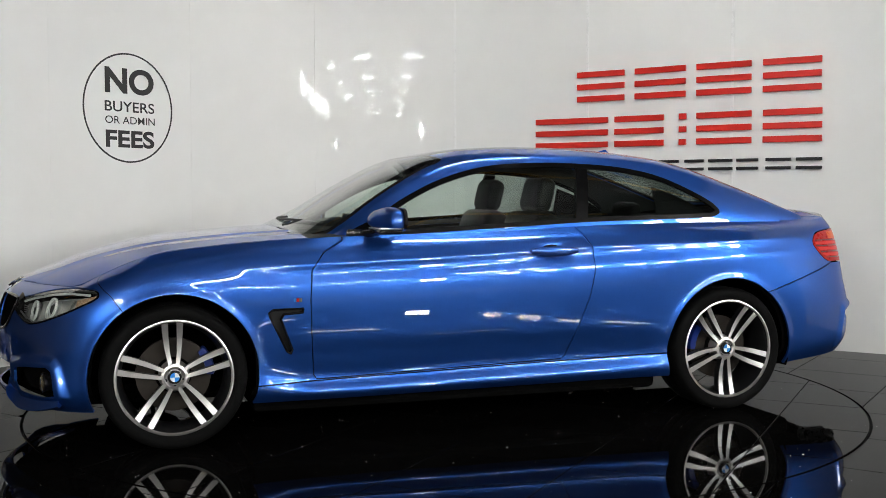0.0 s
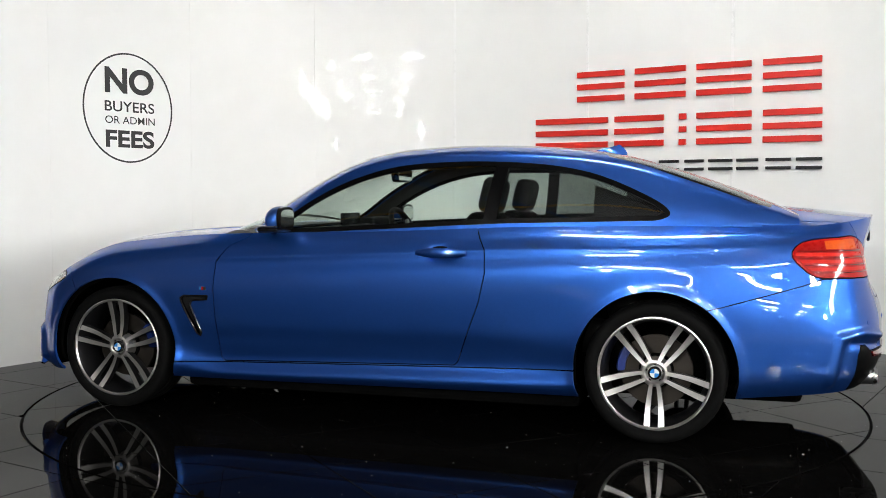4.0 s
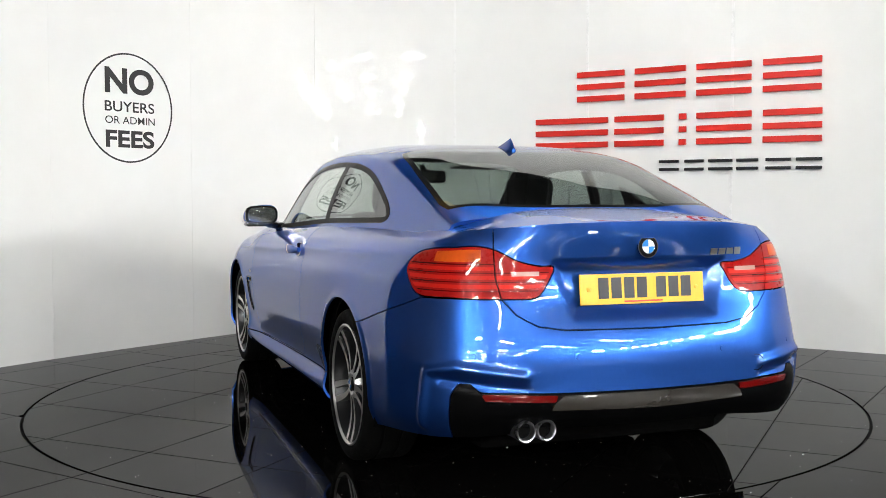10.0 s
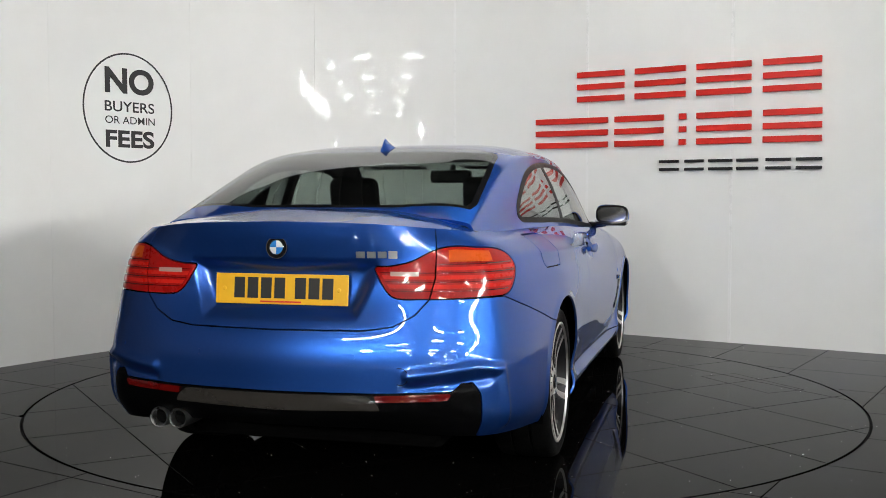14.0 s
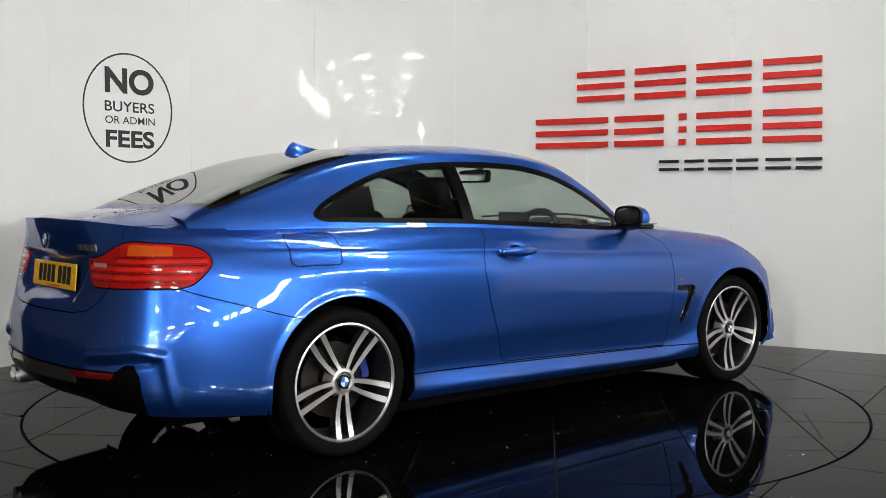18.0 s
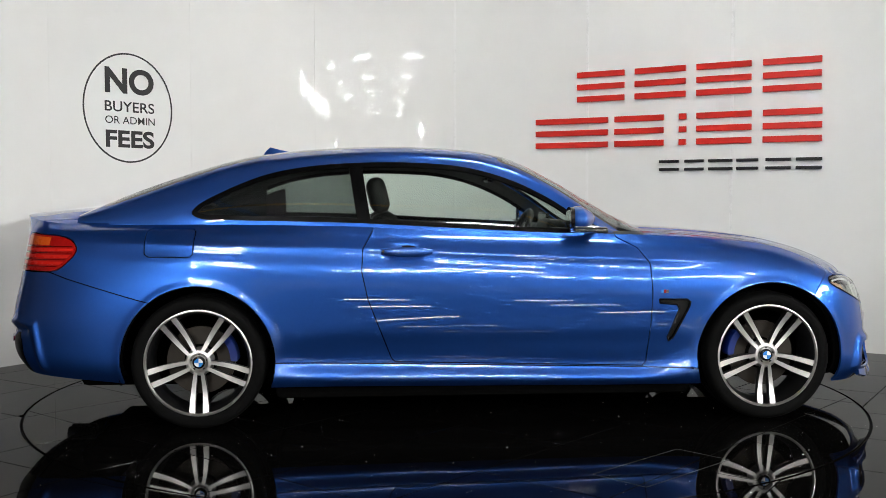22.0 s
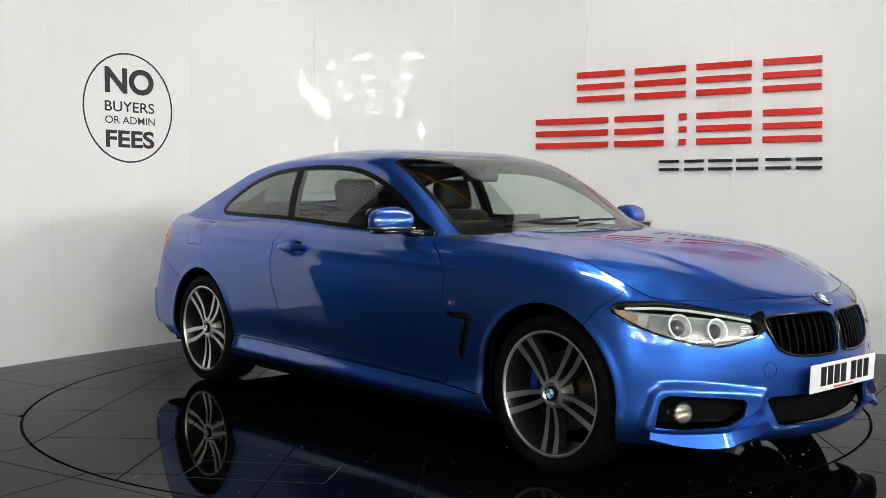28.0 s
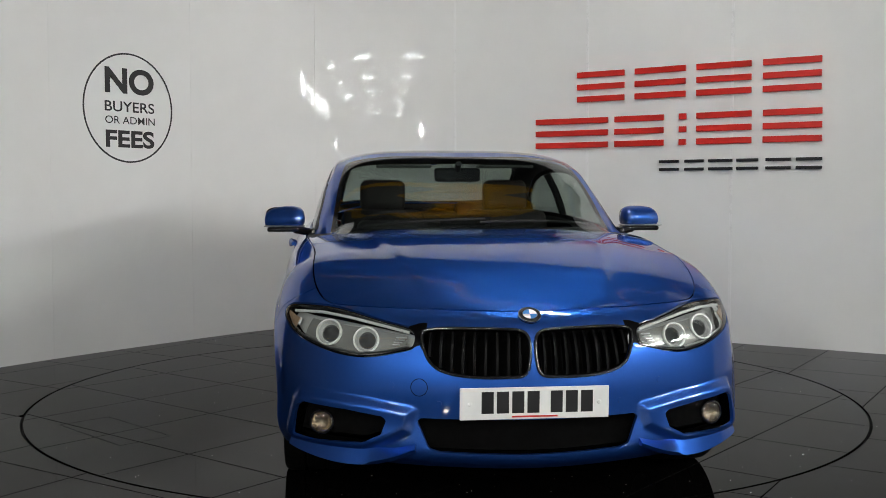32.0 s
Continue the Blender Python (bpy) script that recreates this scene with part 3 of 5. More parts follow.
class Sheet:
    """A piece of the body's skin: places, normals, flat coordinates, triangles."""

    def __init__(self, p, n, uv, tri):
        self.p, self.n, self.uv, self.tri = p, n, uv, tri

    def keep(self, f):
        """The part where f is below zero, cut exactly along f = 0."""
        neg = f < 0
        count = neg[self.tri].sum(1)
        tris = [tuple(t) for t in self.tri[count == 3]]
        p, n, uv = list(self.p), list(self.n), list(self.uv)
        made = {}

        def between(a, b):
            key = (min(a, b), max(a, b))
            if key not in made:
                w = f[a] / (f[a] - f[b])
                p.append(self.p[a] + w * (self.p[b] - self.p[a]))
                nn = self.n[a] + w * (self.n[b] - self.n[a])
                n.append(nn / (np.linalg.norm(nn) + 1e-12))
                uv.append(self.uv[a] + w * (self.uv[b] - self.uv[a]))
                made[key] = len(p) - 1
            return made[key]
        for t in self.tri[(count > 0) & (count < 3)]:
            poly = []
            for i in range(3):
                a, b = t[i], t[(i + 1) % 3]
                if neg[a]:
                    poly.append(a)
                if neg[a] != neg[b]:
                    poly.append(between(a, b))
            for i in range(1, len(poly) - 1):
                tris.append((poly[0], poly[i], poly[i + 1]))
        tri = np.array(tris, int).reshape(-1, 3)
        used = np.unique(tri)
        to = np.zeros(len(p), int)
        to[used] = np.arange(len(used))
        if len(used) == 0:
            return Sheet(np.zeros((0, 3)), np.zeros((0, 3)), np.zeros((0, 2)), np.zeros((0, 3), int))
        return Sheet(np.array(p)[used], np.array(n)[used], np.array(uv)[used], to[tri])

    def mirrored(self):
        flip = np.array([1, -1, 1])
        return Sheet(self.p * flip, self.n * flip, self.uv.copy(), self.tri[:, ::-1].copy())

    def joined(self, other):
        return Sheet(np.vstack([self.p, other.p]), np.vstack([self.n, other.n]), np.vstack([self.uv, other.uv]), np.vstack([self.tri, other.tri + len(self.p)]))

    def both(self):
        return self.joined(self.mirrored())

    def moved(self, d):
        return Sheet(self.p + self.n * d, self.n, self.uv, self.tri)


def skin(name, sheet, mat, parent, thick=0.010, inner=None, label=""):
    """A sheet given thickness, as one mesh under parent."""
    key = np.hstack([np.round(sheet.p, 5), np.round(sheet.n * 1.1)])
    _, first, back = np.unique(key, axis=0, return_index=True, return_inverse=True)
    back = back.reshape(-1)
    tri = back[sheet.tri]
    tri = tri[(tri[:, 0] != tri[:, 1]) & (tri[:, 1] != tri[:, 2]) & (tri[:, 0] != tri[:, 2])]
    p = sheet.p[first]
    acc = np.zeros_like(p)
    np.add.at(acc, back, sheet.n)
    nrm = acc / (np.linalg.norm(acc, axis=1)[:, None] + 1e-12)
    k = len(p)
    ea = np.concatenate([tri[:, [0, 1]], tri[:, [1, 2]], tri[:, [2, 0]]])
    there, back_way = ea[:, 0] * k + ea[:, 1], ea[:, 1] * k + ea[:, 0]
    rim = [(int(a), int(a) + k, int(b) + k, int(b)) for a, b in ea[~np.isin(there, back_way)]]
    faces = [tuple(map(int, t)) for t in tri] + [tuple(int(i) + k for i in t[::-1]) for t in tri] + rim
    me = bpy.data.meshes.new(name)
    me.from_pydata(np.vstack([p, p - nrm * thick]).tolist(), [], faces)
    me.materials.append(mat)
    me.materials.append(inner or mat)
    which = np.zeros(len(faces), np.int32)
    which[len(tri):2 * len(tri)] = 1
    me.polygons.foreach_set("material_index", which)
    me.polygons.foreach_set("use_smooth", np.ones(len(faces), bool))
    loops = np.empty((len(tri) * 6 + len(rim) * 4, 3))
    loops[:len(tri) * 3] = nrm[tri.reshape(-1)]
    loops[len(tri) * 3:len(tri) * 6] = -nrm[tri[:, ::-1].reshape(-1)]
    at = len(tri) * 6
    allp = np.vstack([p, p - nrm * thick])
    for a, a2, b2, b in rim:
        q = np.cross(allp[a2] - allp[a], allp[b] - allp[a])
        loops[at:at + 4] = q / (np.linalg.norm(q) + 1e-12)
        at += 4
    me.normals_split_custom_set(loops.tolist())
    ob = new(name, me)
    ob.parent = parent
    if label:
        ob["label"] = label
    return ob


def grid_sheet(P, UV):
    """A sheet from a grid of places; normals from its own slopes, outward to the left of the rows."""
    nu, nv = P.shape[:2]
    du, dv = np.gradient(P, axis=0), np.gradient(P, axis=1)
    n = np.cross(du, dv)
    n /= np.linalg.norm(n, axis=2)[:, :, None] + 1e-12
    idx = np.arange(nu * nv).reshape(nu, nv)
    a, b, c, d = idx[:-1, :-1].ravel(), idx[1:, :-1].ravel(), idx[1:, 1:].ravel(), idx[:-1, 1:].ravel()
    tri = np.vstack([np.stack([a, b, c], 1), np.stack([a, c, d], 1)])
    return Sheet(P.reshape(-1, 3), n.reshape(-1, 3), UV.reshape(-1, 2), tri), n


# the widest outline in plan, from the middle of the nose to the middle of the tail
PLAN = np.array([(2.196, 0.0), (2.168, 0.22), (2.090, 0.46), (1.985, 0.70), (1.85, 0.850), (1.68, 0.908), (1.40, 0.915), (0.9, 0.905), (0.0, 0.902), (-0.9, 0.908), (-1.4, 0.910), (-1.8, 0.884), (-2.08, 0.836), (-2.245, 0.757), (-2.35, 0.60), (-2.405, 0.33), (-2.43, 0.0)])
_len = np.concatenate([[0], np.cumsum(np.hypot(*np.diff(PLAN, axis=0).T) ** 0.9)])


def natural(t, y):
    """A natural cubic spline through y at t, as a function."""
    n = len(t)
    h = np.diff(t)
    A = np.eye(n)
    r = np.zeros(n)
    for i in range(1, n - 1):
        A[i, i - 1:i + 2] = h[i - 1], 2 * (h[i - 1] + h[i]), h[i]
        r[i] = 6 * ((y[i + 1] - y[i]) / h[i] - (y[i] - y[i - 1]) / h[i - 1])
    m = np.linalg.solve(A, r)

    def f(x):
        i = np.clip(np.searchsorted(t, x) - 1, 0, n - 2)
        a, b = (t[i + 1] - x) / h[i], (x - t[i]) / h[i]
        return a * y[i] + b * y[i + 1] + ((a**3 - a) * m[i] + (b**3 - b) * m[i + 1]) * h[i] ** 2 / 6
    return f


_dense = np.linspace(0, _len[-1], 3000)
# mirrored ends keep the outline square to the middle line
_t = np.concatenate([-_len[3:0:-1], _len, 2 * _len[-1] - _len[-2:-5:-1]])
_x = np.concatenate([PLAN[3:0:-1, 0], PLAN[:, 0], PLAN[-2:-5:-1, 0]])
_y = np.concatenate([-PLAN[3:0:-1, 1], PLAN[:, 1], -PLAN[-2:-5:-1, 1]])
_cx, _cy = natural(_t, _x)(_dense), natural(_t, _y)(_dense)
_arc = np.concatenate([[0], np.cumsum(np.hypot(np.diff(_cx), np.diff(_cy)))])
LONG = _arc[-1]


def plan(s):
    """Place and outward normal on the plan outline at arc length s."""
    x, y = np.interp(s, _arc, _cx), np.interp(s, _arc, _cy)
    e = 0.02
    tx, ty = np.interp(s + e, _arc, _cx) - np.interp(s - e, _arc, _cx), np.interp(s + e, _arc, _cy) - np.interp(s - e, _arc, _cy)
    tx, ty = np.where((s < e) | (s > LONG - e), 0.0, tx), np.where(s < e, 1.0, np.where(s > LONG - e, -1.0, ty))
    q = np.hypot(tx, ty)
    return x, y, ty / q, -tx / q


def s_of_x(x):
    """Arc length at which the flank stands at x."""
    return np.interp(-np.asarray(x, float), -_cx, _arc)


# sections of the flank at stations along the outline: (height, inset) from the sill up to the shoulder
SECT = [
    (0.00, [(0.168, 0.050), (0.200, 0.008), (0.30, 0.004), (0.42, 0.000), (0.52, 0.006), (0.60, 0.022), (0.660, 0.048), (0.693, 0.075), (0.712, 0.105)]),
    (0.45, [(0.170, 0.050), (0.205, 0.008), (0.31, 0.004), (0.42, 0.002), (0.52, 0.010), (0.60, 0.028), (0.656, 0.056), (0.694, 0.090), (0.714, 0.125)]),
    (0.80, [(0.182, 0.050), (0.225, 0.008), (0.33, 0.000), (0.44, 0.004), (0.54, 0.016), (0.62, 0.034), (0.662, 0.060), (0.698, 0.100), (0.718, 0.142)]),
    (s_of_x(1.40), [(0.19, 0.030), (0.28, 0.006), (0.40, 0.000), (0.52, 0.000), (0.62, 0.004), (0.70, 0.014), (0.775, 0.036), (0.835, 0.082), (0.875, 0.155)]),
    (s_of_x(0.75), [(0.182, 0.060), (0.215, 0.030), (0.265, 0.046), (0.36, 0.034), (0.50, 0.010), (0.64, 0.000), (0.79, 0.015), (0.875, 0.048), (0.928, 0.108)]),
    (s_of_x(-0.1), [(0.188, 0.060), (0.225, 0.030), (0.285, 0.050), (0.38, 0.034), (0.52, 0.009), (0.66, 0.000), (0.82, 0.015), (0.895, 0.047), (0.948, 0.105)]),
    (s_of_x(-0.8), [(0.195, 0.055), (0.235, 0.028), (0.30, 0.046), (0.39, 0.030), (0.53, 0.009), (0.68, 0.000), (0.855, 0.021), (0.93, 0.064), (0.975, 0.128)]),
    (s_of_x(-1.4), [(0.20, 0.030), (0.26, 0.010), (0.33, 0.004), (0.44, 0.000), (0.58, 0.000), (0.74, 0.010), (0.885, 0.040), (0.945, 0.100), (0.982, 0.175)]),
    (s_of_x(-1.9), [(0.235, 0.045), (0.29, 0.012), (0.38, 0.000), (0.50, 0.000), (0.63, 0.010), (0.76, 0.034), (0.895, 0.074), (0.952, 0.125), (0.980, 0.190)]),
    (LONG - 0.62, [(0.27, 0.060), (0.34, 0.014), (0.44, 0.002), (0.55, 0.004), (0.645, 0.024), (0.75, 0.046), (0.875, 0.074), (0.960, 0.100), (1.003, 0.128)]),
    (LONG - 0.30, [(0.29, 0.070), (0.35, 0.016), (0.45, 0.002), (0.55, 0.002), (0.638, 0.024), (0.75, 0.072), (0.875, 0.082), (0.972, 0.062), (1.024, 0.054)]),
    (LONG, [(0.29, 0.070), (0.35, 0.016), (0.45, 0.002), (0.55, 0.000), (0.638, 0.024), (0.75, 0.080), (0.875, 0.084), (0.975, 0.058), (1.028, 0.050)]),
]
_rows = 9
_stn = np.array([float(s) for s, _ in SECT])
_z = [smooth_line(_stn, [q[k][0] for _, q in SECT]) for k in range(_rows)]
_d = [smooth_line(_stn, [q[k][1] for _, q in SECT]) for k in range(_rows)]

NS, NT = 640, 120
S = np.linspace(0, LONG, NS)
zk, dk = np.stack([f(S) for f in _z], 1), np.stack([f(S) for f in _d], 1)
ZA, DA = np.empty((NS, NT)), np.empty((NS, NT))
for i in range(NS):
    lay = np.concatenate([[0], np.cumsum(np.hypot(np.diff(zk[i]), np.diff(dk[i])))])
    want = np.linspace(0, lay[-1], NT)
    ZA[i] = smooth_line(lay, zk[i])(want)
    DA[i] = natural(lay, dk[i])(want)
SA = np.repeat(S[:, None], NT, 1)
px, py, pnx, pny = plan(S)

# relief pressed into the flank
XA = px[:, None] - pnx[:, None] * DA


def ridge(points, width):
    """A bell-shaped fold along a line in flat coordinates."""
    q = np.stack([SA.ravel(), ZA.ravel()], 1)
    best = np.full(len(q), 9.0)
    pts = np.array(points, float)
    for a, b in zip(pts[:-1], pts[1:]):
        ab = b - a
        t = np.clip(((q - a) @ ab) / (ab @ ab), 0, 1)
        best = np.minimum(best, np.hypot(*(q - a - t[:, None] * ab).T))
    return bell(best, width).reshape(SA.shape)


ARCH_R, AXLE_Z = 0.368, 0.326
for ax in (1.405, -1.405):
    r = np.hypot(XA - ax, ZA - AXLE_Z)
    DA -= 0.006 * bell(r - ARCH_R, 0.022) * (ZA > 0.2)
# shoulder crease running from the tail lamp to the front wing
crease = [(float(s_of_x(x)), z) for x, z in ((-1.95, 0.905), (-1.4, 0.890), (-0.65, 0.870), (0.17, 0.830), (0.71, 0.812), (1.05, 0.800))]
cz = np.interp(SA[:, 0], [q[0] for q in crease][::-1], [q[1] for q in crease][::-1])[:, None]
along = (step(SA - float(s_of_x(1.0)), 0.35) * step(float(s_of_x(-1.85)) - SA, 0.3))
DA -= along * (0.0045 * bell(ZA - cz, 0.016) - 0.0055 * bell(ZA - cz + 0.045, 0.034))
# soft hollow low on the doors
DA += 0.006 * bell(ZA - 0.40, 0.05) * step(SA - float(s_of_x(0.9)), 0.2) * step(float(s_of_x(-0.9)) - SA, 0.2)
# handle bowl
DA += 0.020 * bell((XA + 0.405) / 0.075, 1) * bell((ZA - 0.851) / 0.034, 1) * ((SA > 1.2) & (SA < LONG - 1.2))
# number plate recess in the boot lid
plate_loop = loop_through([(LONG + 0.42, 0.872), (LONG - 0.36, 0.872), (LONG - 0.335, 0.80), (LONG - 0.29, 0.70), (LONG + 0.42, 0.70)], 60, True)
DA += 0.026 * step(-outside(np.stack([SA.ravel(), ZA.ravel()], 1), plate_loop), 0.03).reshape(SA.shape)
# folds of the front and rear bumpers
frame_loop = loop_through([(0.425, 0.372), (0.60, 0.398), (0.80, 0.416), (0.865, 0.412), (0.895, 0.385), (0.935, 0.255), (0.90, 0.225), (0.60, 0.225), (0.44, 0.30)], 80, True)
DA -= 0.020 * step(-outside(np.stack([SA.ravel(), ZA.ravel()], 1), frame_loop), 0.022).reshape(SA.shape)
DA -= 0.014 * ridge([(LONG - 0.90, 0.30), (LONG - 0.86, 0.50), (LONG - 0.74, 0.520), (LONG - 0.50, 0.490)], 0.020)
DA += 0.012 * ridge([(LONG - 0.80, 0.475), (LONG - 0.50, 0.445)], 0.018)
PA = np.stack([px[:, None] - pnx[:, None] * DA, py[:, None] - pny[:, None] * DA, ZA], 2)
PA[0, :, 1] = PA[-1, :, 1] = 0.0
flank, NA = grid_sheet(PA, np.stack([SA, ZA], 2))
NA[0, :, 1] = NA[-1, :, 1] = 0


def on_flank(s, z, out=0.0):
    """A place on the flank at flat coordinates, moved outward."""
    i = np.clip(s / LONG * (NS - 1), 0, NS - 1.001)
    i0 = int(i)
    w = i - i0
    col, nrm = PA[i0] * (1 - w) + PA[i0 + 1] * w, NA[i0] * (1 - w) + NA[i0 + 1] * w
    p = np.array([np.interp(z, col[:, 2], col[:, k]) for k in range(3)])
    n = np.array([np.interp(z, col[:, 2], nrm[:, k]) for k in range(3)])
    n /= np.linalg.norm(n)
    return Vector(p + n * out), Vector(n)


# the top: bonnet, cowl and boot deck between the shoulders
ring = PA[:, -1]
order = np.argsort(ring[:, 0])
rx, ry, rz = ring[order, 0], ring[order, 1], ring[order, 2]
deck_mid = smooth_line([-2.41, -2.2, -2.05, -1.9, -1.7, -1.0, 0.3, 0.70, 0.85, 1.0, 1.17, 1.49, 1.75, 1.95, 2.05, 2.095], [1.027, 1.048, 1.063, 1.076, 1.09, 1.0, 0.94, 0.962, 0.958, 0.950, 0.938, 0.900, 0.840, 0.768, 0.731, 0.712])
NY = 60
XB, edge_y, edge_z = rx[::-1], ry[::-1], rz[::-1]
QB = np.linspace(1, 0, NY)
mid_z = deck_mid(XB)
mid_z[0], mid_z[-1] = edge_z[0], edge_z[-1]
YB = edge_y[:, None] * QB[None, :]
bow = np.where(XB > 0.3, 3.4, 3.2)[:, None]
ZB = mid_z[:, None] + (edge_z - mid_z)[:, None] * QB[None, :] ** bow
# folds of the bonnet running to the grille, and the dome between them
XX = np.repeat(XB[:, None], NY, 1)
fold_y = np.interp(XX, [0.8, 1.3, 2.02], [0.50, 0.47, 0.33])
fade = step(XX - 0.62, 0.15) * step(2.06 - XX, 0.12)
ZB += fade * (0.0045 * step(fold_y - YB, 0.022) - 0.0015 * bell(YB - fold_y - 0.05, 0.045))
PB = np.stack([XX, YB, ZB], 2)
top_sheet, NBn = grid_sheet(PB, np.stack([XX, YB], 2))
# close to the nose and the tail the rows run almost parallel: take the normals from the slopes of the height there
slope_x = (deck_mid(XB + 0.01) - deck_mid(XB - 0.01)) / 0.02
slope_y = (edge_z - mid_z)[:, None] * bow * QB[None, :] ** (bow - 1) / np.maximum(edge_y, 0.05)[:, None]
by_slope = np.stack([-np.repeat(slope_x[:, None], NY, 1), -slope_y, np.ones_like(slope_y)], 2)
by_slope /= np.linalg.norm(by_slope, axis=2)[:, :, None]
near_end = step(0.13 - np.minimum(XB - XB.min(), XB.max() - XB), 0.10)[:, None, None]
NBn = NBn * (1 - near_end) + by_slope * near_end
NBn /= np.linalg.norm(NBn, axis=2)[:, :, None] + 1e-12
top_sheet.n = NBn.reshape(-1, 3)

# the cabin: side windows, pillars, screens and roof
roof_mid = smooth_line([-2.12, -2.0, -1.9, -1.72, -1.40, -1.17, -0.91, -0.59, -0.43, -0.11, 0.11, 0.37, 0.53, 0.72, 0.88, 0.98], [0.990, 1.048, 1.092, 1.164, 1.272, 1.332, 1.368, 1.386, 1.388, 1.374, 1.336, 1.220, 1.128, 1.020, 0.936, 0.87])
rail_y = smooth_line([-2.12, -1.9, -1.7, -1.45, -1.3, -1.1, -0.9, -0.65, -0.39, -0.11, 0.12, 0.32, 0.46, 0.60, 0.75, 0.98], [0.628, 0.630, 0.627, 0.624, 0.624, 0.626, 0.630, 0.632, 0.637, 0.645, 0.660, 0.680, 0.693, 0.706, 0.718, 0.74])
rail_z = smooth_line([-2.12, -1.9, -1.7, -1.45, -1.3, -1.1, -0.9, -0.65, -0.39, -0.11, 0.12, 0.32, 0.46, 0.60, 0.75, 0.98], [0.985, 1.052, 1.118, 1.198, 1.245, 1.288, 1.311, 1.322, 1.323, 1.307, 1.256, 1.160, 1.074, 0.974, 0.893, 0.84])
NC, NV = 260, 84
XC = np.linspace(0.98, -2.12, NC)
by, bz = np.interp(XC, rx, ry) - 0.012, np.interp(XC, rx, rz) - 0.012
PC = np.empty((NC, NV, 3))
for i, x in enumerate(XC):
    ry_, rz_, zc = float(rail_y(x)), float(rail_z(x)), float(roof_mid(x))
    rz_ = max(rz_, min(bz[i] + 0.005, zc - 0.02))
    a, b = np.array([by[i], bz[i]]), np.array([min(ry_, by[i] - 0.01), rz_])
    t = np.linspace(0, 1, 60)[:, None]
    out = np.array([b[1] - a[1], a[0] - b[0]])
    out = out / (np.hypot(*out) + 1e-9)
    side = a + t * (b - a) + 0.055 * np.hypot(*(b - a)) * (4 * t * (1 - t)) * out
    y = b[0] * (1 - np.linspace(0, 1, 80)[1:])
    over = np.stack([y, zc + (b[1] - zc) * (y / b[0]) ** float(np.interp(x, [-1.35, -1.0, 0.0, 0.3], [8.0, 4.4, 4.4, 5.0]))], 1)
    line = np.vstack([side, over])
    lay = np.concatenate([[0], np.cumsum(np.hypot(*np.diff(line, axis=0).T))])
    fine = np.linspace(0, lay[-1], 240)
    ly, lz = np.interp(fine, lay, line[:, 0]), np.interp(fine, lay, line[:, 1])
    for _ in range(6):
        ly[1:-1], lz[1:-1] = (ly[:-2] + 2 * ly[1:-1] + ly[2:]) / 4, (lz[:-2] + 2 * lz[1:-1] + lz[2:]) / 4
    want = np.linspace(0, 239, NV)
    PC[i, :, 0], PC[i, :, 1], PC[i, :, 2] = x, np.interp(want, np.arange(240), ly), np.interp(want, np.arange(240), lz)
PC[:, -1, 1] = 0
VC = np.repeat(np.arange(NV)[None, :] / (NV - 1.0), NC, 0)
cabin_sheet, NCn = grid_sheet(PC, np.stack([PC[:, :, 0], VC], 2))


GAP = 0.0026          # half a shut line


def sx(points):
    """Flank outline points given by x and height."""
    return [(float(s_of_x(x)), z) for x, z in points]


def tail(points):
    """Flank outline points given by the way from the middle of the tail."""
    return [(LONG - d, z) for d, z in points]


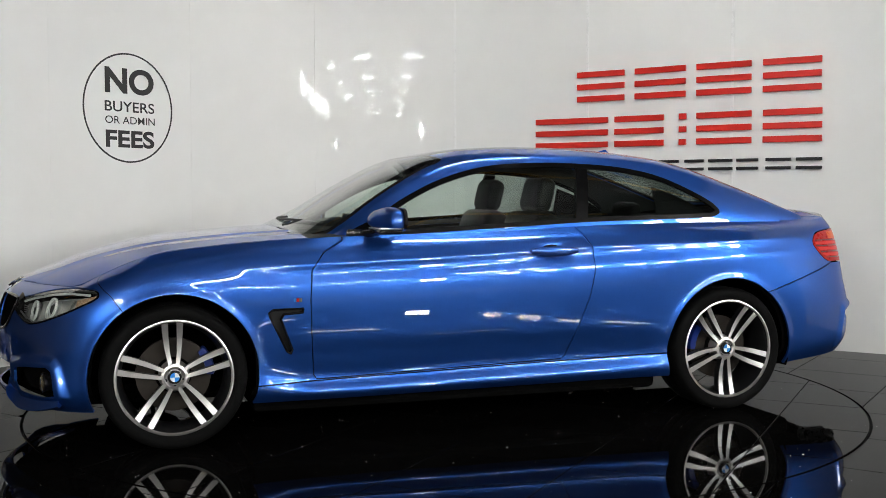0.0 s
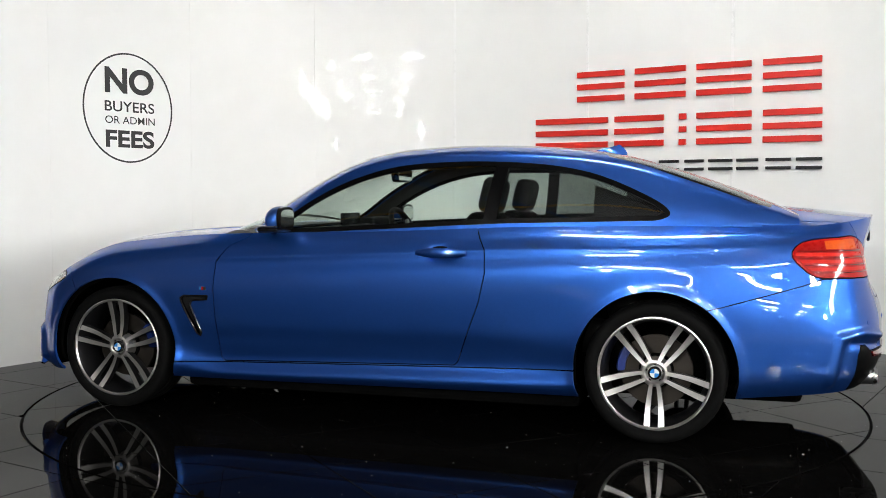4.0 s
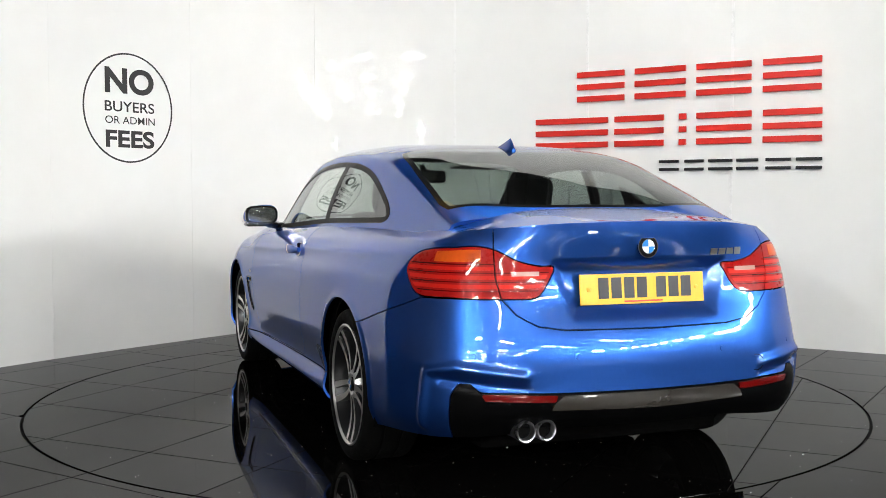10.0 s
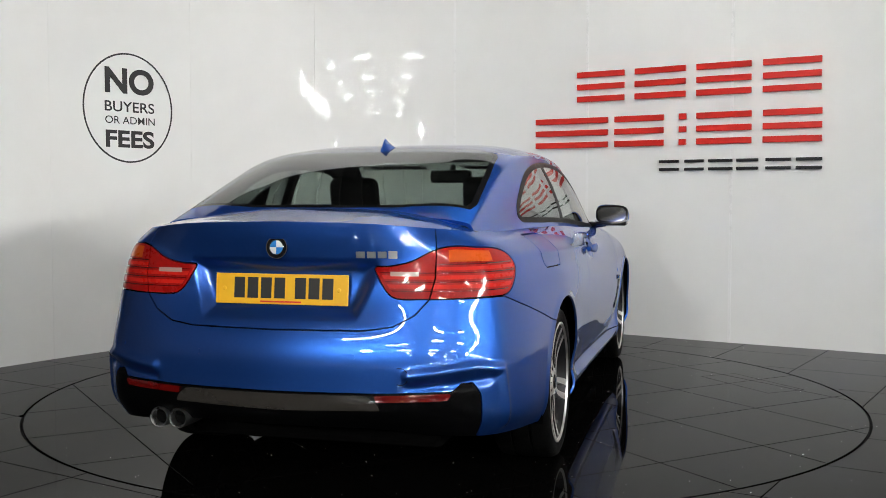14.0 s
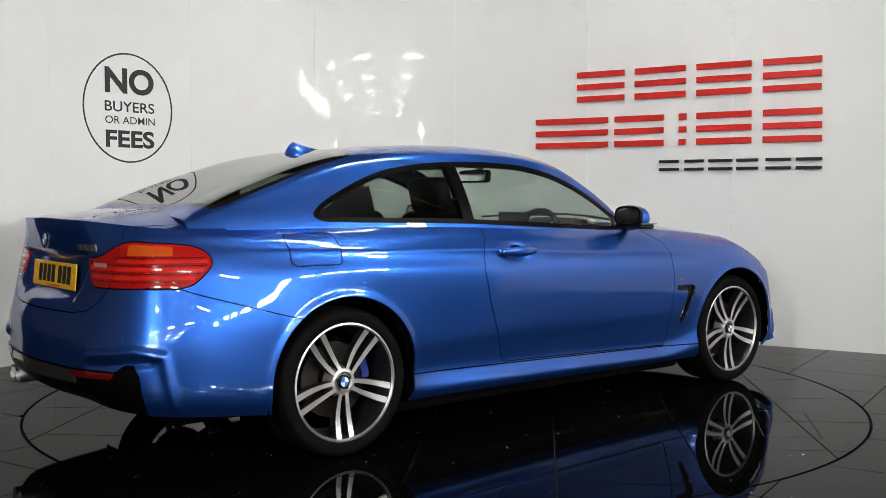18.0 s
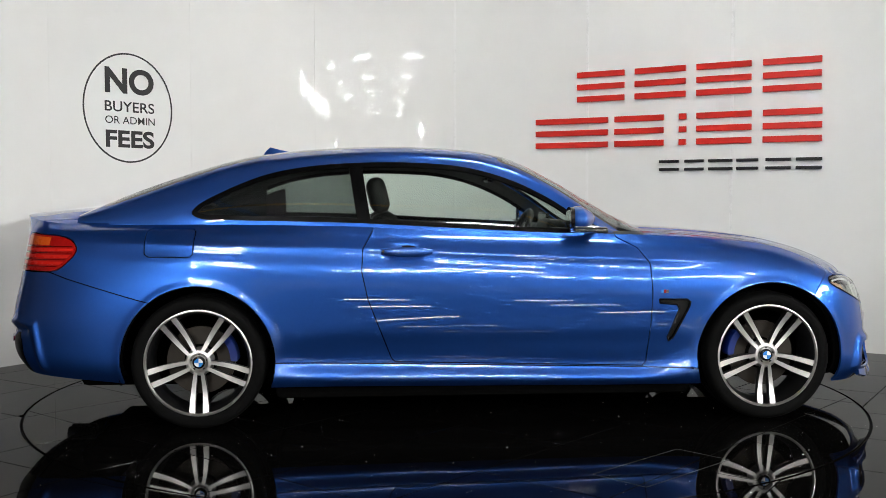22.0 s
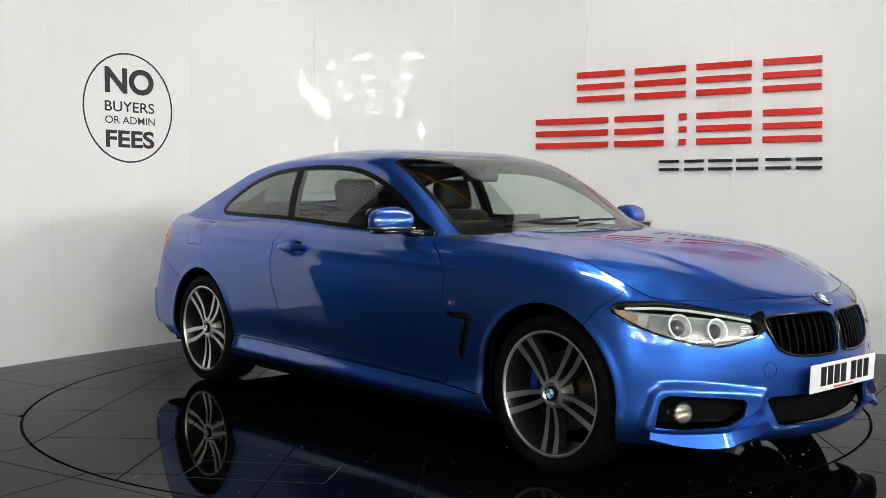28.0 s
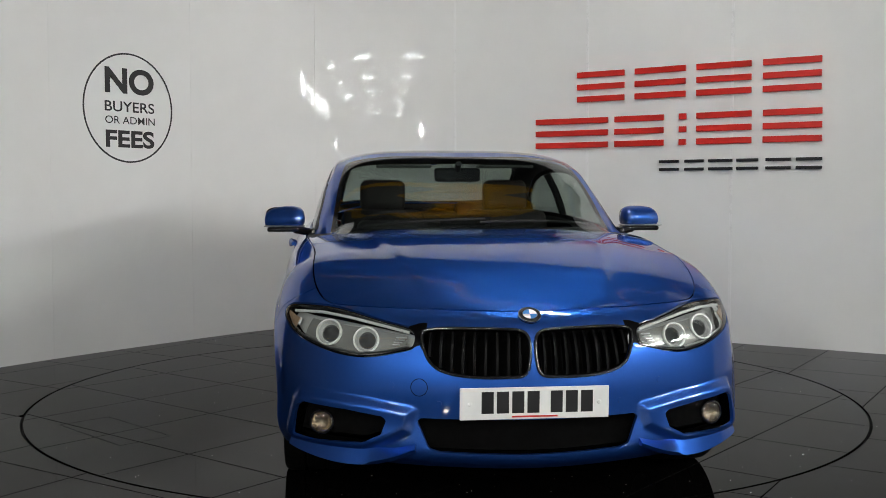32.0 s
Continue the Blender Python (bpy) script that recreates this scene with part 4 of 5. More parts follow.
LOOPS = dict(
    headlamp=loop_through([(0.425, 0.642), (0.425, 0.592), (0.48, 0.575), (0.60, 0.553), (0.72, 0.563), (0.84, 0.592), (0.97, 0.636), (1.075, 0.690), (1.062, 0.712), (1.00, 0.719), (0.86, 0.717), (0.70, 0.704), (0.55, 0.676)], 130),
    kidney=loop_through([(0.016, 0.630), (0.035, 0.648), (0.20, 0.655), (0.36, 0.651), (0.396, 0.640), (0.386, 0.59), (0.352, 0.535), (0.29, 0.508), (0.10, 0.498), (0.03, 0.508), (0.013, 0.56)], 110),
    intake=loop_through([(-0.2, 0.348), (0.392, 0.345), (0.405, 0.335), (0.362, 0.245), (0.325, 0.235), (-0.2, 0.228)], 60, True),
    fog=loop_through([(0.872, 0.340), (0.862, 0.366), (0.835, 0.380), (0.66, 0.366), (0.53, 0.348), (0.518, 0.336), (0.535, 0.290), (0.60, 0.258), (0.80, 0.250), (0.885, 0.256)], 100, True),
    door=loop_through(sx([(-0.56, 1.10), (-0.56, 0.964), (-0.615, 0.868), (-0.622, 0.758), (-0.592, 0.621), (-0.478, 0.330), (-0.46, 0.312), (0.77, 0.279), (0.785, 0.30), (0.80, 0.50), (0.805, 0.649), (0.795, 0.786), (0.735, 0.865), (0.64, 0.915), (0.60, 1.10)]), 150, True),
    lid=loop_through(tail([(-0.4, 0.640), (0.34, 0.646), (0.44, 0.660), (0.52, 0.70), (0.575, 0.755), (0.60, 0.83), (0.607, 0.93), (0.607, 1.2), (-0.4, 1.2)]), 120, True),
    lamp=loop_through(tail([(0.364, 0.866), (0.382, 0.825), (0.412, 0.780), (0.440, 0.760), (0.57, 0.756), (0.80, 0.760)]) + sx([(-2.10, 0.766), (-2.045, 0.80), (-1.998, 0.862), (-2.04, 0.912)]) + tail([(0.78, 0.938), (0.66, 0.940), (0.592, 0.926), (0.50, 0.887), (0.42, 0.871)]), 140),
    vent=loop_through(sx([(0.838, 0.614), (0.975, 0.612), (0.995, 0.598), (0.99, 0.575), (0.912, 0.418), (0.893, 0.405), (0.886, 0.424), (0.94, 0.565), (0.928, 0.588), (0.842, 0.594)]), 100, True),
    flap=loop_through(sx([(-1.65, 0.962), (-1.435, 0.962), (-1.422, 0.95), (-1.425, 0.845), (-1.44, 0.83), (-1.64, 0.83), (-1.66, 0.845), (-1.665, 0.95)]), 80, True),
    rear_trim=loop_through(tail([(-0.4, 0.424), (0.365, 0.426), (0.655, 0.434), (0.69, 0.460), (0.735, 0.462), (0.762, 0.42), (0.775, 0.30), (0.78, 0.05), (-0.4, 0.05)]), 120, True),
    rear_strip=loop_through(tail([(-0.4, 0.419), (0.352, 0.419), (0.385, 0.394), (0.40, 0.368), (-0.4, 0.352)]), 60, True),
    reflector=loop_through(tail([(0.385, 0.398), (0.635, 0.406), (0.652, 0.429), (0.378, 0.421)]), 60, True),
    link=loop_through([(0.385, 0.674), (0.41, 0.672), (0.45, 0.660), (0.455, 0.585), (0.43, 0.588), (0.405, 0.600), (0.385, 0.57)], 60, True),
    side_glass=loop_through([(0.585, 0.948), (0.46, 1.018), (0.32, 1.108), (0.12, 1.203), (-0.11, 1.266), (-0.39, 1.288), (-0.65, 1.286), (-0.90, 1.266), (-1.10, 1.225), (-1.30, 1.145), (-1.43, 1.072), (-1.455, 1.035), (-1.41, 1.010), (-1.30, 1.004), (-0.66, 0.988), (-0.11, 0.960), (0.45, 0.932), (0.57, 0.930)], 180),
    screen=loop_through([(0.125, -0.3), (0.12, 0.2), (0.095, 0.46), (0.075, 0.575), (0.11, 0.604), (0.32, 0.640), (0.60, 0.676), (0.80, 0.700), (0.90, 0.60), (0.97, 0.3), (0.975, -0.3)], 110, True),
    backlight=loop_through([(-1.095, -0.3), (-1.10, 0.25), (-1.118, 0.48), (-1.15, 0.545), (-1.22, 0.565), (-1.50, 0.590), (-1.83, 0.612), (-1.895, 0.600), (-1.938, 0.3), (-1.946, -0.3)], 120, True),
)


def cut(sheet, name, grow=0.0, flat=None):
    """Inside and outside of an outline, parted by a shut line."""
    q = sheet.uv if flat is None else sheet.p[:, flat]
    f = outside(q, LOOPS[name]) - grow
    return sheet.keep(f + GAP), sheet.keep(GAP - f)


def along_loop(name, out, inset=0.0, mirror=False, closed=True, every=1):
    """Points of an outline laid on the flank."""
    pts = []
    loop = LOOPS[name][::every]
    mid = loop.mean(0)
    for s, z in loop:
        d = np.array([s, z]) - mid
        s, z = np.array([s, z]) - d / np.hypot(*d) * inset
        p, _ = on_flank(float(np.clip(abs(s), 0, 2 * LONG)) if s < LONG else float(2 * LONG - s), float(z), out)
        if s < 0 or s > LONG:
            p = Vector((p.x, -p.y, p.z))
        pts.append(Vector((p.x, -p.y, p.z)) if mirror else p)
    return pts


def band(sheet, values, low, high):
    """The strip of a sheet between two levels of a value."""
    sheet = sheet.keep(values(sheet) - high)
    return sheet.keep(low - values(sheet)) if len(sheet.tri) else sheet


def sides(name, sheet, mat, car, thick=0.010, inner=CAVITY, label=""):
    """The same piece on the car's left and right."""
    return (skin(name, sheet, mat, car, thick, inner, label), skin(name, sheet.mirrored(), mat, car, thick, inner, label))


def build_car():
    car = new("car")
    tagged(car, "metallic blue two-door coupe with black grilles parked on the turntable", "car")

    # --- flank ---
    p = flank.p
    r = np.minimum(np.hypot(p[:, 0] - 1.405, p[:, 2] - AXLE_Z), np.hypot(p[:, 0] + 1.405, p[:, 2] - AXLE_Z))
    base = flank.keep(ARCH_R - r)
    rest = base
    link = base.keep(np.maximum(outside(base.uv, LOOPS["link"]), -0.004 - np.minimum(outside(base.uv, LOOPS["headlamp"]), outside(base.uv, LOOPS["kidney"]))))
    heads, rest = cut(rest, "headlamp")
    kidneys, rest = cut(rest, "kidney")
    intake, rest = cut(rest, "intake")
    fogs, rest = cut(rest, "fog")
    lamps, rest = cut(rest, "lamp")
    lid, rest = cut(rest, "lid")
    lamp_in, lamp_out = cut(lamps, "lid")
    trim, rest = cut(rest, "rear_trim")
    # sill skirts under the doors
    zline = np.interp(rest.p[:, 0], [-1.03, 1.0], [0.318, 0.268])
    f = np.maximum(rest.p[:, 2] - zline, np.abs(rest.p[:, 0]) - 1.25)
    skirt, rest = rest.keep(f + GAP * 1.6), rest.keep(GAP * 0.6 - f)
    # front bumper
    f = rest.uv[:, 0] - np.interp(rest.uv[:, 1], [0.30, 0.60, 0.69, 0.75], [1.24, 1.20, 1.13, 1.05])
    bumper, rest = rest.keep(f + GAP), rest.keep(GAP - f)
    # rear bumper: below a line that climbs from the arch to the lamp
    xx = rest.p[:, 0]
    line = np.interp(-xx, [1.4, 1.69, 2.03, 2.12, 2.6], [0.56, 0.628, 0.726, 0.757, 0.760])
    f = np.maximum(rest.p[:, 2] - line, xx + 1.45)
    rear, rest = rest.keep(f + GAP), rest.keep(GAP - f)
    door, rest = cut(rest, "door")
    fender, quarter = rest.keep(GAP - rest.p[:, 0] + 0.1), rest.keep(rest.p[:, 0] - 0.1)
    vent, fender = cut(fender, "vent")
    flap, quarter_r = cut(quarter, "flap")

    # --- top ---
    bonnet = top_sheet.keep(0.80 + 0.03 * (1 - (top_sheet.p[:, 1] / 0.75) ** 2) - top_sheet.p[:, 0])
    f = bonnet.p[:, 1] - np.interp(bonnet.p[:, 0], XB[::-1], edge_y[::-1]) + 0.006
    bonnet, wing_top = bonnet.keep(f + GAP), bonnet.keep(GAP - f)
    cowl = top_sheet.keep(np.maximum(top_sheet.p[:, 0] - 0.797 - 0.03 * (1 - (top_sheet.p[:, 1] / 0.75) ** 2), 0.60 - top_sheet.p[:, 0]))
    deck = top_sheet.keep(top_sheet.p[:, 0] + 1.86)
    f = deck.p[:, 1] - 0.603
    boot_top, quarter_top = deck.keep(f + GAP), deck.keep(GAP - f)

    # --- cabin ---
    glasshouse = cabin_sheet
    f = outside(glasshouse.p[:, [0, 2]], LOOPS["side_glass"])
    f = np.where(glasshouse.uv[:, 1] < 0.62, f, 0.5)
    ring_trim, shell = glasshouse.keep(f), glasshouse.keep(-f)
    f = outside(ring_trim.p[:, [0, 2]], LOOPS["side_glass"])
    panes, ring_trim = ring_trim.keep(f + 0.023), ring_trim.keep(-0.023 - f)
    post = panes.p[:, 0] - np.interp(panes.p[:, 2], [0.97, 1.29], [-0.592, -0.642])
    front_pane, back_pane = panes.keep(0.020 - post), panes.keep(post + 0.046)
    sail, front_pane = front_pane.keep(0.43 - front_pane.p[:, 0]), front_pane.keep(front_pane.p[:, 0] - 0.43)
    pillar = band(panes, lambda h: h.p[:, 0] - np.interp(h.p[:, 2], [0.97, 1.29], [-0.592, -0.642]), -0.046, 0.020)
    f = outside(shell.p[:, :2], LOOPS["screen"])
    screen, shell = shell.keep(f), shell.keep(-f)
    f = outside(shell.p[:, :2], LOOPS["backlight"])
    backlight, shell = shell.keep(f), shell.keep(-f)
    shell = shell.keep(np.maximum(shell.p[:, 0] - 0.86, -2.02 - shell.p[:, 0]))

    # painted panels
    skin("front_bumper", bumper.both(), PAINT, car, 0.012, CAVITY)
    skin("rear_bumper", rear.both(), PAINT, car, 0.012, CAVITY)
    skin("bonnet", bonnet.both(), PAINT, car, 0.012, CAVITY)
    skin("boot_lid", lid.joined(boot_top).both(), PAINT, car, 0.012, CAVITY)
    skin("roof", shell.both(), PAINT, car, 0.014, HEADLINER)
    sides("front_wing", fender.joined(wing_top), PAINT, car)
    door_l, door_r = sides("door", door, PAINT, car, 0.02, CABIN)
    skin("rear_wing", quarter.joined(quarter_top), PAINT, car, 0.010, CAVITY)
    skin("rear_wing", quarter_r.joined(quarter_top).mirrored(), PAINT, car, 0.010, CAVITY)
    skin("fuel_flap", flap.mirrored(), PAINT, car, 0.008, CAVITY)
    sides("side_skirt", skirt, PAINT, car)
    skin("cowl_panel", cowl.both(), BLACK_MATT, car, 0.01)
    # dark trim and glass
    sides("window_trim", ring_trim.moved(0.002), SLAT_BLACK, car, 0.012)
    sides("pillar_trim", pillar.moved(0.001), SLAT_BLACK, car, 0.03)
    sides("mirror_sail", sail.moved(0.001), BLACK_GLOSS, car, 0.012)
    sides("door_window", front_pane, GLASS, car, 0.004, GLASS_BACK, "lightly tinted side glass")
    sides("quarter_window", back_pane, GLASS_CABIN_SHADE, car, 0.004, GLASS_BACK, "lightly tinted side glass")
    for name, sheet, loop, pane in (("windscreen", screen, "screen", GLASS_SCREEN), ("rear_window", backlight, "backlight", GLASS_CABIN_SHADE)):
        f = outside(sheet.p[:, :2], LOOPS[loop])
        skin(name, sheet.keep(f + 0.022).both(), pane, car, 0.005, GLASS_BACK, "lightly tinted glass")
        skin("glass_border", sheet.keep(-0.022 - f).both(), BLACK_GLOSS, car, 0.006)
    sides("quarter_lining", back_pane.keep(back_pane.p[:, 0] + 1.10).moved(-0.07), CABIN, car, 0.01)
    skin("rear_valance", trim.both(), SLAT_BLACK, car, 0.012, CAVITY)
    strip = trim.keep(outside(trim.uv, LOOPS["rear_strip"]))
    skin("diffuser", strip.moved(0.006).both(), DIFFUSER_DARK, car, 0.01, CAVITY, "dark grey gloss diffuser strip")
    for sheet in (trim.keep(outside(trim.uv, LOOPS["reflector"])),):
        sides("reflector", sheet.moved(0.008), TAIL_DARK, car, 0.008, TAIL_DARK, "long thin red reflector")
    # near-black backing sheets that stand for the shade behind shut lines, grilles and lamps
    skin("gap_shade_backing", base.keep(base.p[:, 2] - 0.93).moved(-0.055).both(), CAVITY, car, 0.004)
    skin("bay_shade_backing", top_sheet.keep(np.maximum(0.62 - top_sheet.p[:, 0], top_sheet.p[:, 0] - 2.0)).moved(-0.05).both(), CAVITY, car, 0.004)
    skin("boot_shade_backing", top_sheet.keep(np.maximum(top_sheet.p[:, 0] + 1.6, -2.3 - top_sheet.p[:, 0])).moved(-0.05).both(), CAVITY, car, 0.004)
    sides("grille_link", link.moved(0.002), SLAT_BLACK, car, 0.006)
    sides("vent_insert", vent.moved(-0.016), BLACK_MATT, car, 0.006)
    for mirror in (False, True):
        part("vent_frame", tube(along_loop("vent", 0.001, 0.0, mirror), 0.0045, 6, True), BLACK_GLOSS, car, smooth=40)

    lamp_units(car, heads, lamp_in, lamp_out)
    front_openings(car, kidneys, fogs)
    running_gear(car)
    outer_fittings(car)
    cabin_fittings(car)
    return car


def at_flank(s, z, out, side):
    p, n = on_flank(s, z, out)
    return Vector((p.x, p.y * side, p.z)), Vector((n.x, n.y * side, n.z))


def facing(p, n):
    """A pose at p whose z looks along n, with y upward."""
    z = Vector(n).normalized()
    x = Vector((0, 0, 1)).cross(z).normalized()
    return Matrix.Translation(p) @ Matrix((x, z.cross(x), z)).transposed().to_4x4()


def turned(bm, m):
    bmesh.ops.transform(bm, matrix=m, verts=bm.verts)
    return bm


def lamp_units(car, heads, lamp_in, lamp_out):
    f = outside(heads.uv, LOOPS["headlamp"])
    for side in (1, -1):
        def turn(sh):
            return sh if side == 1 else sh.mirrored()
        unit = skin("headlamp", turn(heads.keep(-0.006 - f)), BLACK_GLOSS, car, 0.02, CAVITY, "clear headlamp with twin round projectors")
        skin("lens", turn(heads.keep(f + 0.006).moved(0.001)), LENS, unit, 0.003, GLASS_BACK)
        skin("reflector_bowl", turn(heads.moved(-0.052)), LAMP_GREY, unit, 0.004, CAVITY)
        mask = heads.keep(np.maximum.reduce([f + 0.004, 0.46 - heads.uv[:, 0], heads.uv[:, 0] - 0.90, heads.p[:, 2] - np.interp(heads.uv[:, 0], [0.46, 0.62, 0.90], [0.640, 0.664, 0.690])]))
        hole = np.minimum(np.hypot((mask.uv[:, 0] - 0.775) * 0.93, mask.p[:, 2] - 0.638), np.hypot((mask.uv[:, 0] - 0.612) * 0.97, mask.p[:, 2] - 0.616)) - 0.046
        skin("lamp_mask", turn(mask.keep(-hole).moved(-0.030)), LAMP_DARK, unit, 0.004, CAVITY)
        for s, z, rad in ((0.775, 0.638, 0.046), (0.612, 0.616, 0.044)):
            p, n = at_flank(s, z, -0.024, side)
            n = (Vector(n) + Vector((0.5, 0, 0))).normalized()
            m = facing(p, n)
            part("light_ring", turned(lathe([(rad - 0.003, 0.0), (rad + 0.003, 0.0), (rad + 0.0035, 0.010), (rad - 0.0025, 0.010)], 36, "Z", True), m), RING_WHITE, unit, "pale light ring", 40)
            part("projector", turned(lathe([(rad - 0.004, 0.002), (rad - 0.007, 0.000), (rad - 0.012, -0.014), (rad * 0.66, -0.012)], 36, "Z"), m), LAMP_GREY, unit, "", 40)
            part("projector_lens", turned(lathe([(rad * 0.70, -0.012), (rad * 0.58, 0.000), (rad * 0.3, 0.008), (0.0, 0.010)], 28, "Z"), m), PROJECTOR_GLASS, unit, "", 60)
        a = [at_flank(s, z, -0.014, side)[0] for s, z in ((0.45, 0.645), (0.56, 0.668), (0.70, 0.692), (0.86, 0.705), (1.02, 0.700))]
        part("brow", tube(a, 0.006, 6), BADGE_WHITE, unit, "pale light brow")
        a = [at_flank(s, z, -0.014, side)[0] for s, z in ((0.45, 0.598), (0.54, 0.576), (0.64, 0.566), (0.76, 0.580), (0.90, 0.618), (1.02, 0.656))]
        part("trim_strip", tube(a, 0.004, 6), SILVER, unit, "bright lower trim strip")
        p, n = at_flank(0.985, 0.668, -0.024, side)
        part("indicator", turned(box((0.045, 0.030, 0.012), bevel=0.006), facing(p, n)), LAMP_GREY, unit, "small clear indicator")
        amber = heads.keep(np.maximum.reduce([f + 0.010, 0.955 - heads.uv[:, 0], heads.p[:, 2] - np.interp(heads.uv[:, 0], [0.95, 1.06], [0.676, 0.696])]))
        skin("corner_reflector", turn(amber.moved(-0.012)), AMBER_CORNER, unit, 0.004, CAVITY, "small orange corner reflector")
        for k in range(4):
            p, n = at_flank(0.478 + 0.006 * k, 0.628 - 0.009 * k, -0.020, side)
            part("lamp_fin", turned(box((0.040 - 0.005 * k, 0.004, 0.008)), facing(p, n)), SILVER, unit)
        # tail lamp in two pieces, split by the boot lid
        for name, sheet in (("tail_lamp", lamp_out), ("boot_lamp", lamp_in)):
            lens = skin(name, turn(sheet), TAIL_RED, car, 0.02, TAIL_DARK, "glossy red tail lamp lens")
            for z, half, mat, label in ((0.784, 0.0018, TAIL_DARK, ""), (0.816, 0.0018, TAIL_DARK, ""), (0.848, 0.0018, TAIL_DARK, ""), (0.878, 0.0022, TAIL_DARK, ""), (0.800, 0.007, TAIL_BRIGHT, ""), (0.832, 0.007, TAIL_BRIGHT, ""), (0.863, 0.006, TAIL_BRIGHT, "")):
                q = band(sheet.keep(outside(sheet.uv, LOOPS["lamp"]) + 0.016), lambda h: h.p[:, 2], z - half, z + half)
                if len(q.tri) > 3 and not (name == "boot_lamp" and z > 0.852):
                    skin("lens_bar", turn(q.moved(0.0012)), mat, lens, 0.002, mat)
            if name == "tail_lamp":
                q = sheet.keep(np.maximum(0.886 - sheet.p[:, 2], outside(sheet.uv, LOOPS["lamp"]) + 0.012))
                q = q.keep(np.maximum(LONG - 0.90 - q.uv[:, 0], q.uv[:, 0] - (LONG - 0.66)))
                if len(q.tri) > 3:
                    skin("indicator_lens", turn(q.moved(0.0012)), TAIL_AMBER, lens, 0.002, TAIL_AMBER, "amber indicator lens")
            else:
                q = band(band(sheet, lambda h: h.p[:, 2], 0.836, 0.852), lambda h: h.uv[:, 0], LONG - 0.535, LONG - 0.425)
                if len(q.tri) > 3:
                    skin("reversing_lens", turn(q.moved(0.0015)), TAIL_CLEAR, lens, 0.002, TAIL_CLEAR, "pale reversing lens")


def front_openings(car, kidneys, fogs):
    for side in (1, -1):
        sh = kidneys if side == 1 else kidneys.mirrored()
        frame_pts = along_loop("kidney", 0.004, -0.002, side == -1)
        grille = part("grille", tube(frame_pts, 0.006, 8, True), BLACK_GLOSS, car, "gloss black kidney grille", 50)
        loop = LOOPS["kidney"]
        for k in range(9):
            s = 0.045 + k * 0.0405
            zs = [z for (a, z), (b, w) in zip(loop, np.roll(loop, -1, 0)) if (a - s) * (b - s) <= 0]
            if len(zs) < 2:
                continue
            lo, hi = min(zs) + 0.004, max(zs) - 0.004
            pts_out = [at_flank(s, z, -0.008, side)[0] for z in np.linspace(lo, hi, 9)]
            pts_in = [at_flank(s, z, -0.042, side)[0] for z in np.linspace(lo, hi, 9)]
            bm = bmesh.new()
            w = Vector((0, 0.0024, 0))
            rows = [[bm.verts.new(a - w * 2), bm.verts.new(a + w * 2), bm.verts.new(b + w), bm.verts.new(b - w)] for a, b in zip(pts_out, pts_in)]
            for a, b in zip(rows[:-1], rows[1:]):
                for i in range(4):
                    bm.faces.new((a[i], a[(i + 1) % 4], b[(i + 1) % 4], b[i]))
            bm.faces.new(rows[0])
            bm.faces.new(rows[-1][::-1])
            bmesh.ops.recalc_face_normals(bm, faces=bm.faces)
            part("slat", bm, SLAT_BLACK, grille)
        # fog lamp in its pocket
        p, n = at_flank(0.775, 0.312, -0.030, side)
        n = (n + Vector((1.2, 0, 0))).normalized()
        m = facing(p, n)
        lamp = part("fog_lamp", turned(lathe([(0.045, -0.04), (0.045, 0.0), (0.040, 0.004), (0.036, 0.0)], 32, "Z"), m), BLACK_GLOSS, car, "round fog lamp", 40)
        part("bowl", turned(lathe([(0.037, 0.0), (0.030, -0.012), (0.018, -0.02), (0.0, -0.022)], 32, "Z"), m), FOG_BOWL, lamp, "", 60)
        part("lens", turned(lathe([(0.038, 0.0), (0.03, 0.005), (0.015, 0.008), (0.0, 0.009)], 32, "Z"), m), LENS, lamp, "", 60)
        # blue fin under the fog pocket
        knots = np.linspace(0, 1, 6)
        blade_s, blade_z = natural(knots, [0.41, 0.48, 0.58, 0.68, 0.78, 0.90]), natural(knots, [0.248, 0.230, 0.220, 0.220, 0.226, 0.240])
        bm = bmesh.new()
        rows = []
        for t in np.linspace(0, 1, 25):
            s, z, w = float(blade_s(t)), float(blade_z(t)), math.sin(math.pi * (0.1 + 0.8 * t))
            top, low = at_flank(s, z + 0.020, -0.012, side)[0], at_flank(s, z - 0.022, -0.012, side)[0]
            lip, under = at_flank(s, z - 0.006, 0.010 + 0.038 * w, side)[0], at_flank(s, z - 0.016, 0.006 + 0.036 * w, side)[0]
            rows.append([bm.verts.new(q) for q in (top, lip, under, low)])
        for a, b in zip(rows[:-1], rows[1:]):
            for i in range(4):
                bm.faces.new((a[i], a[(i + 1) % 4], b[(i + 1) % 4], b[i]))
        bm.faces.new(rows[0])
        bm.faces.new(rows[-1][::-1])
        bmesh.ops.recalc_face_normals(bm, faces=bm.faces)
        part("bumper_fin", bm, PAINT, car, smooth=35)
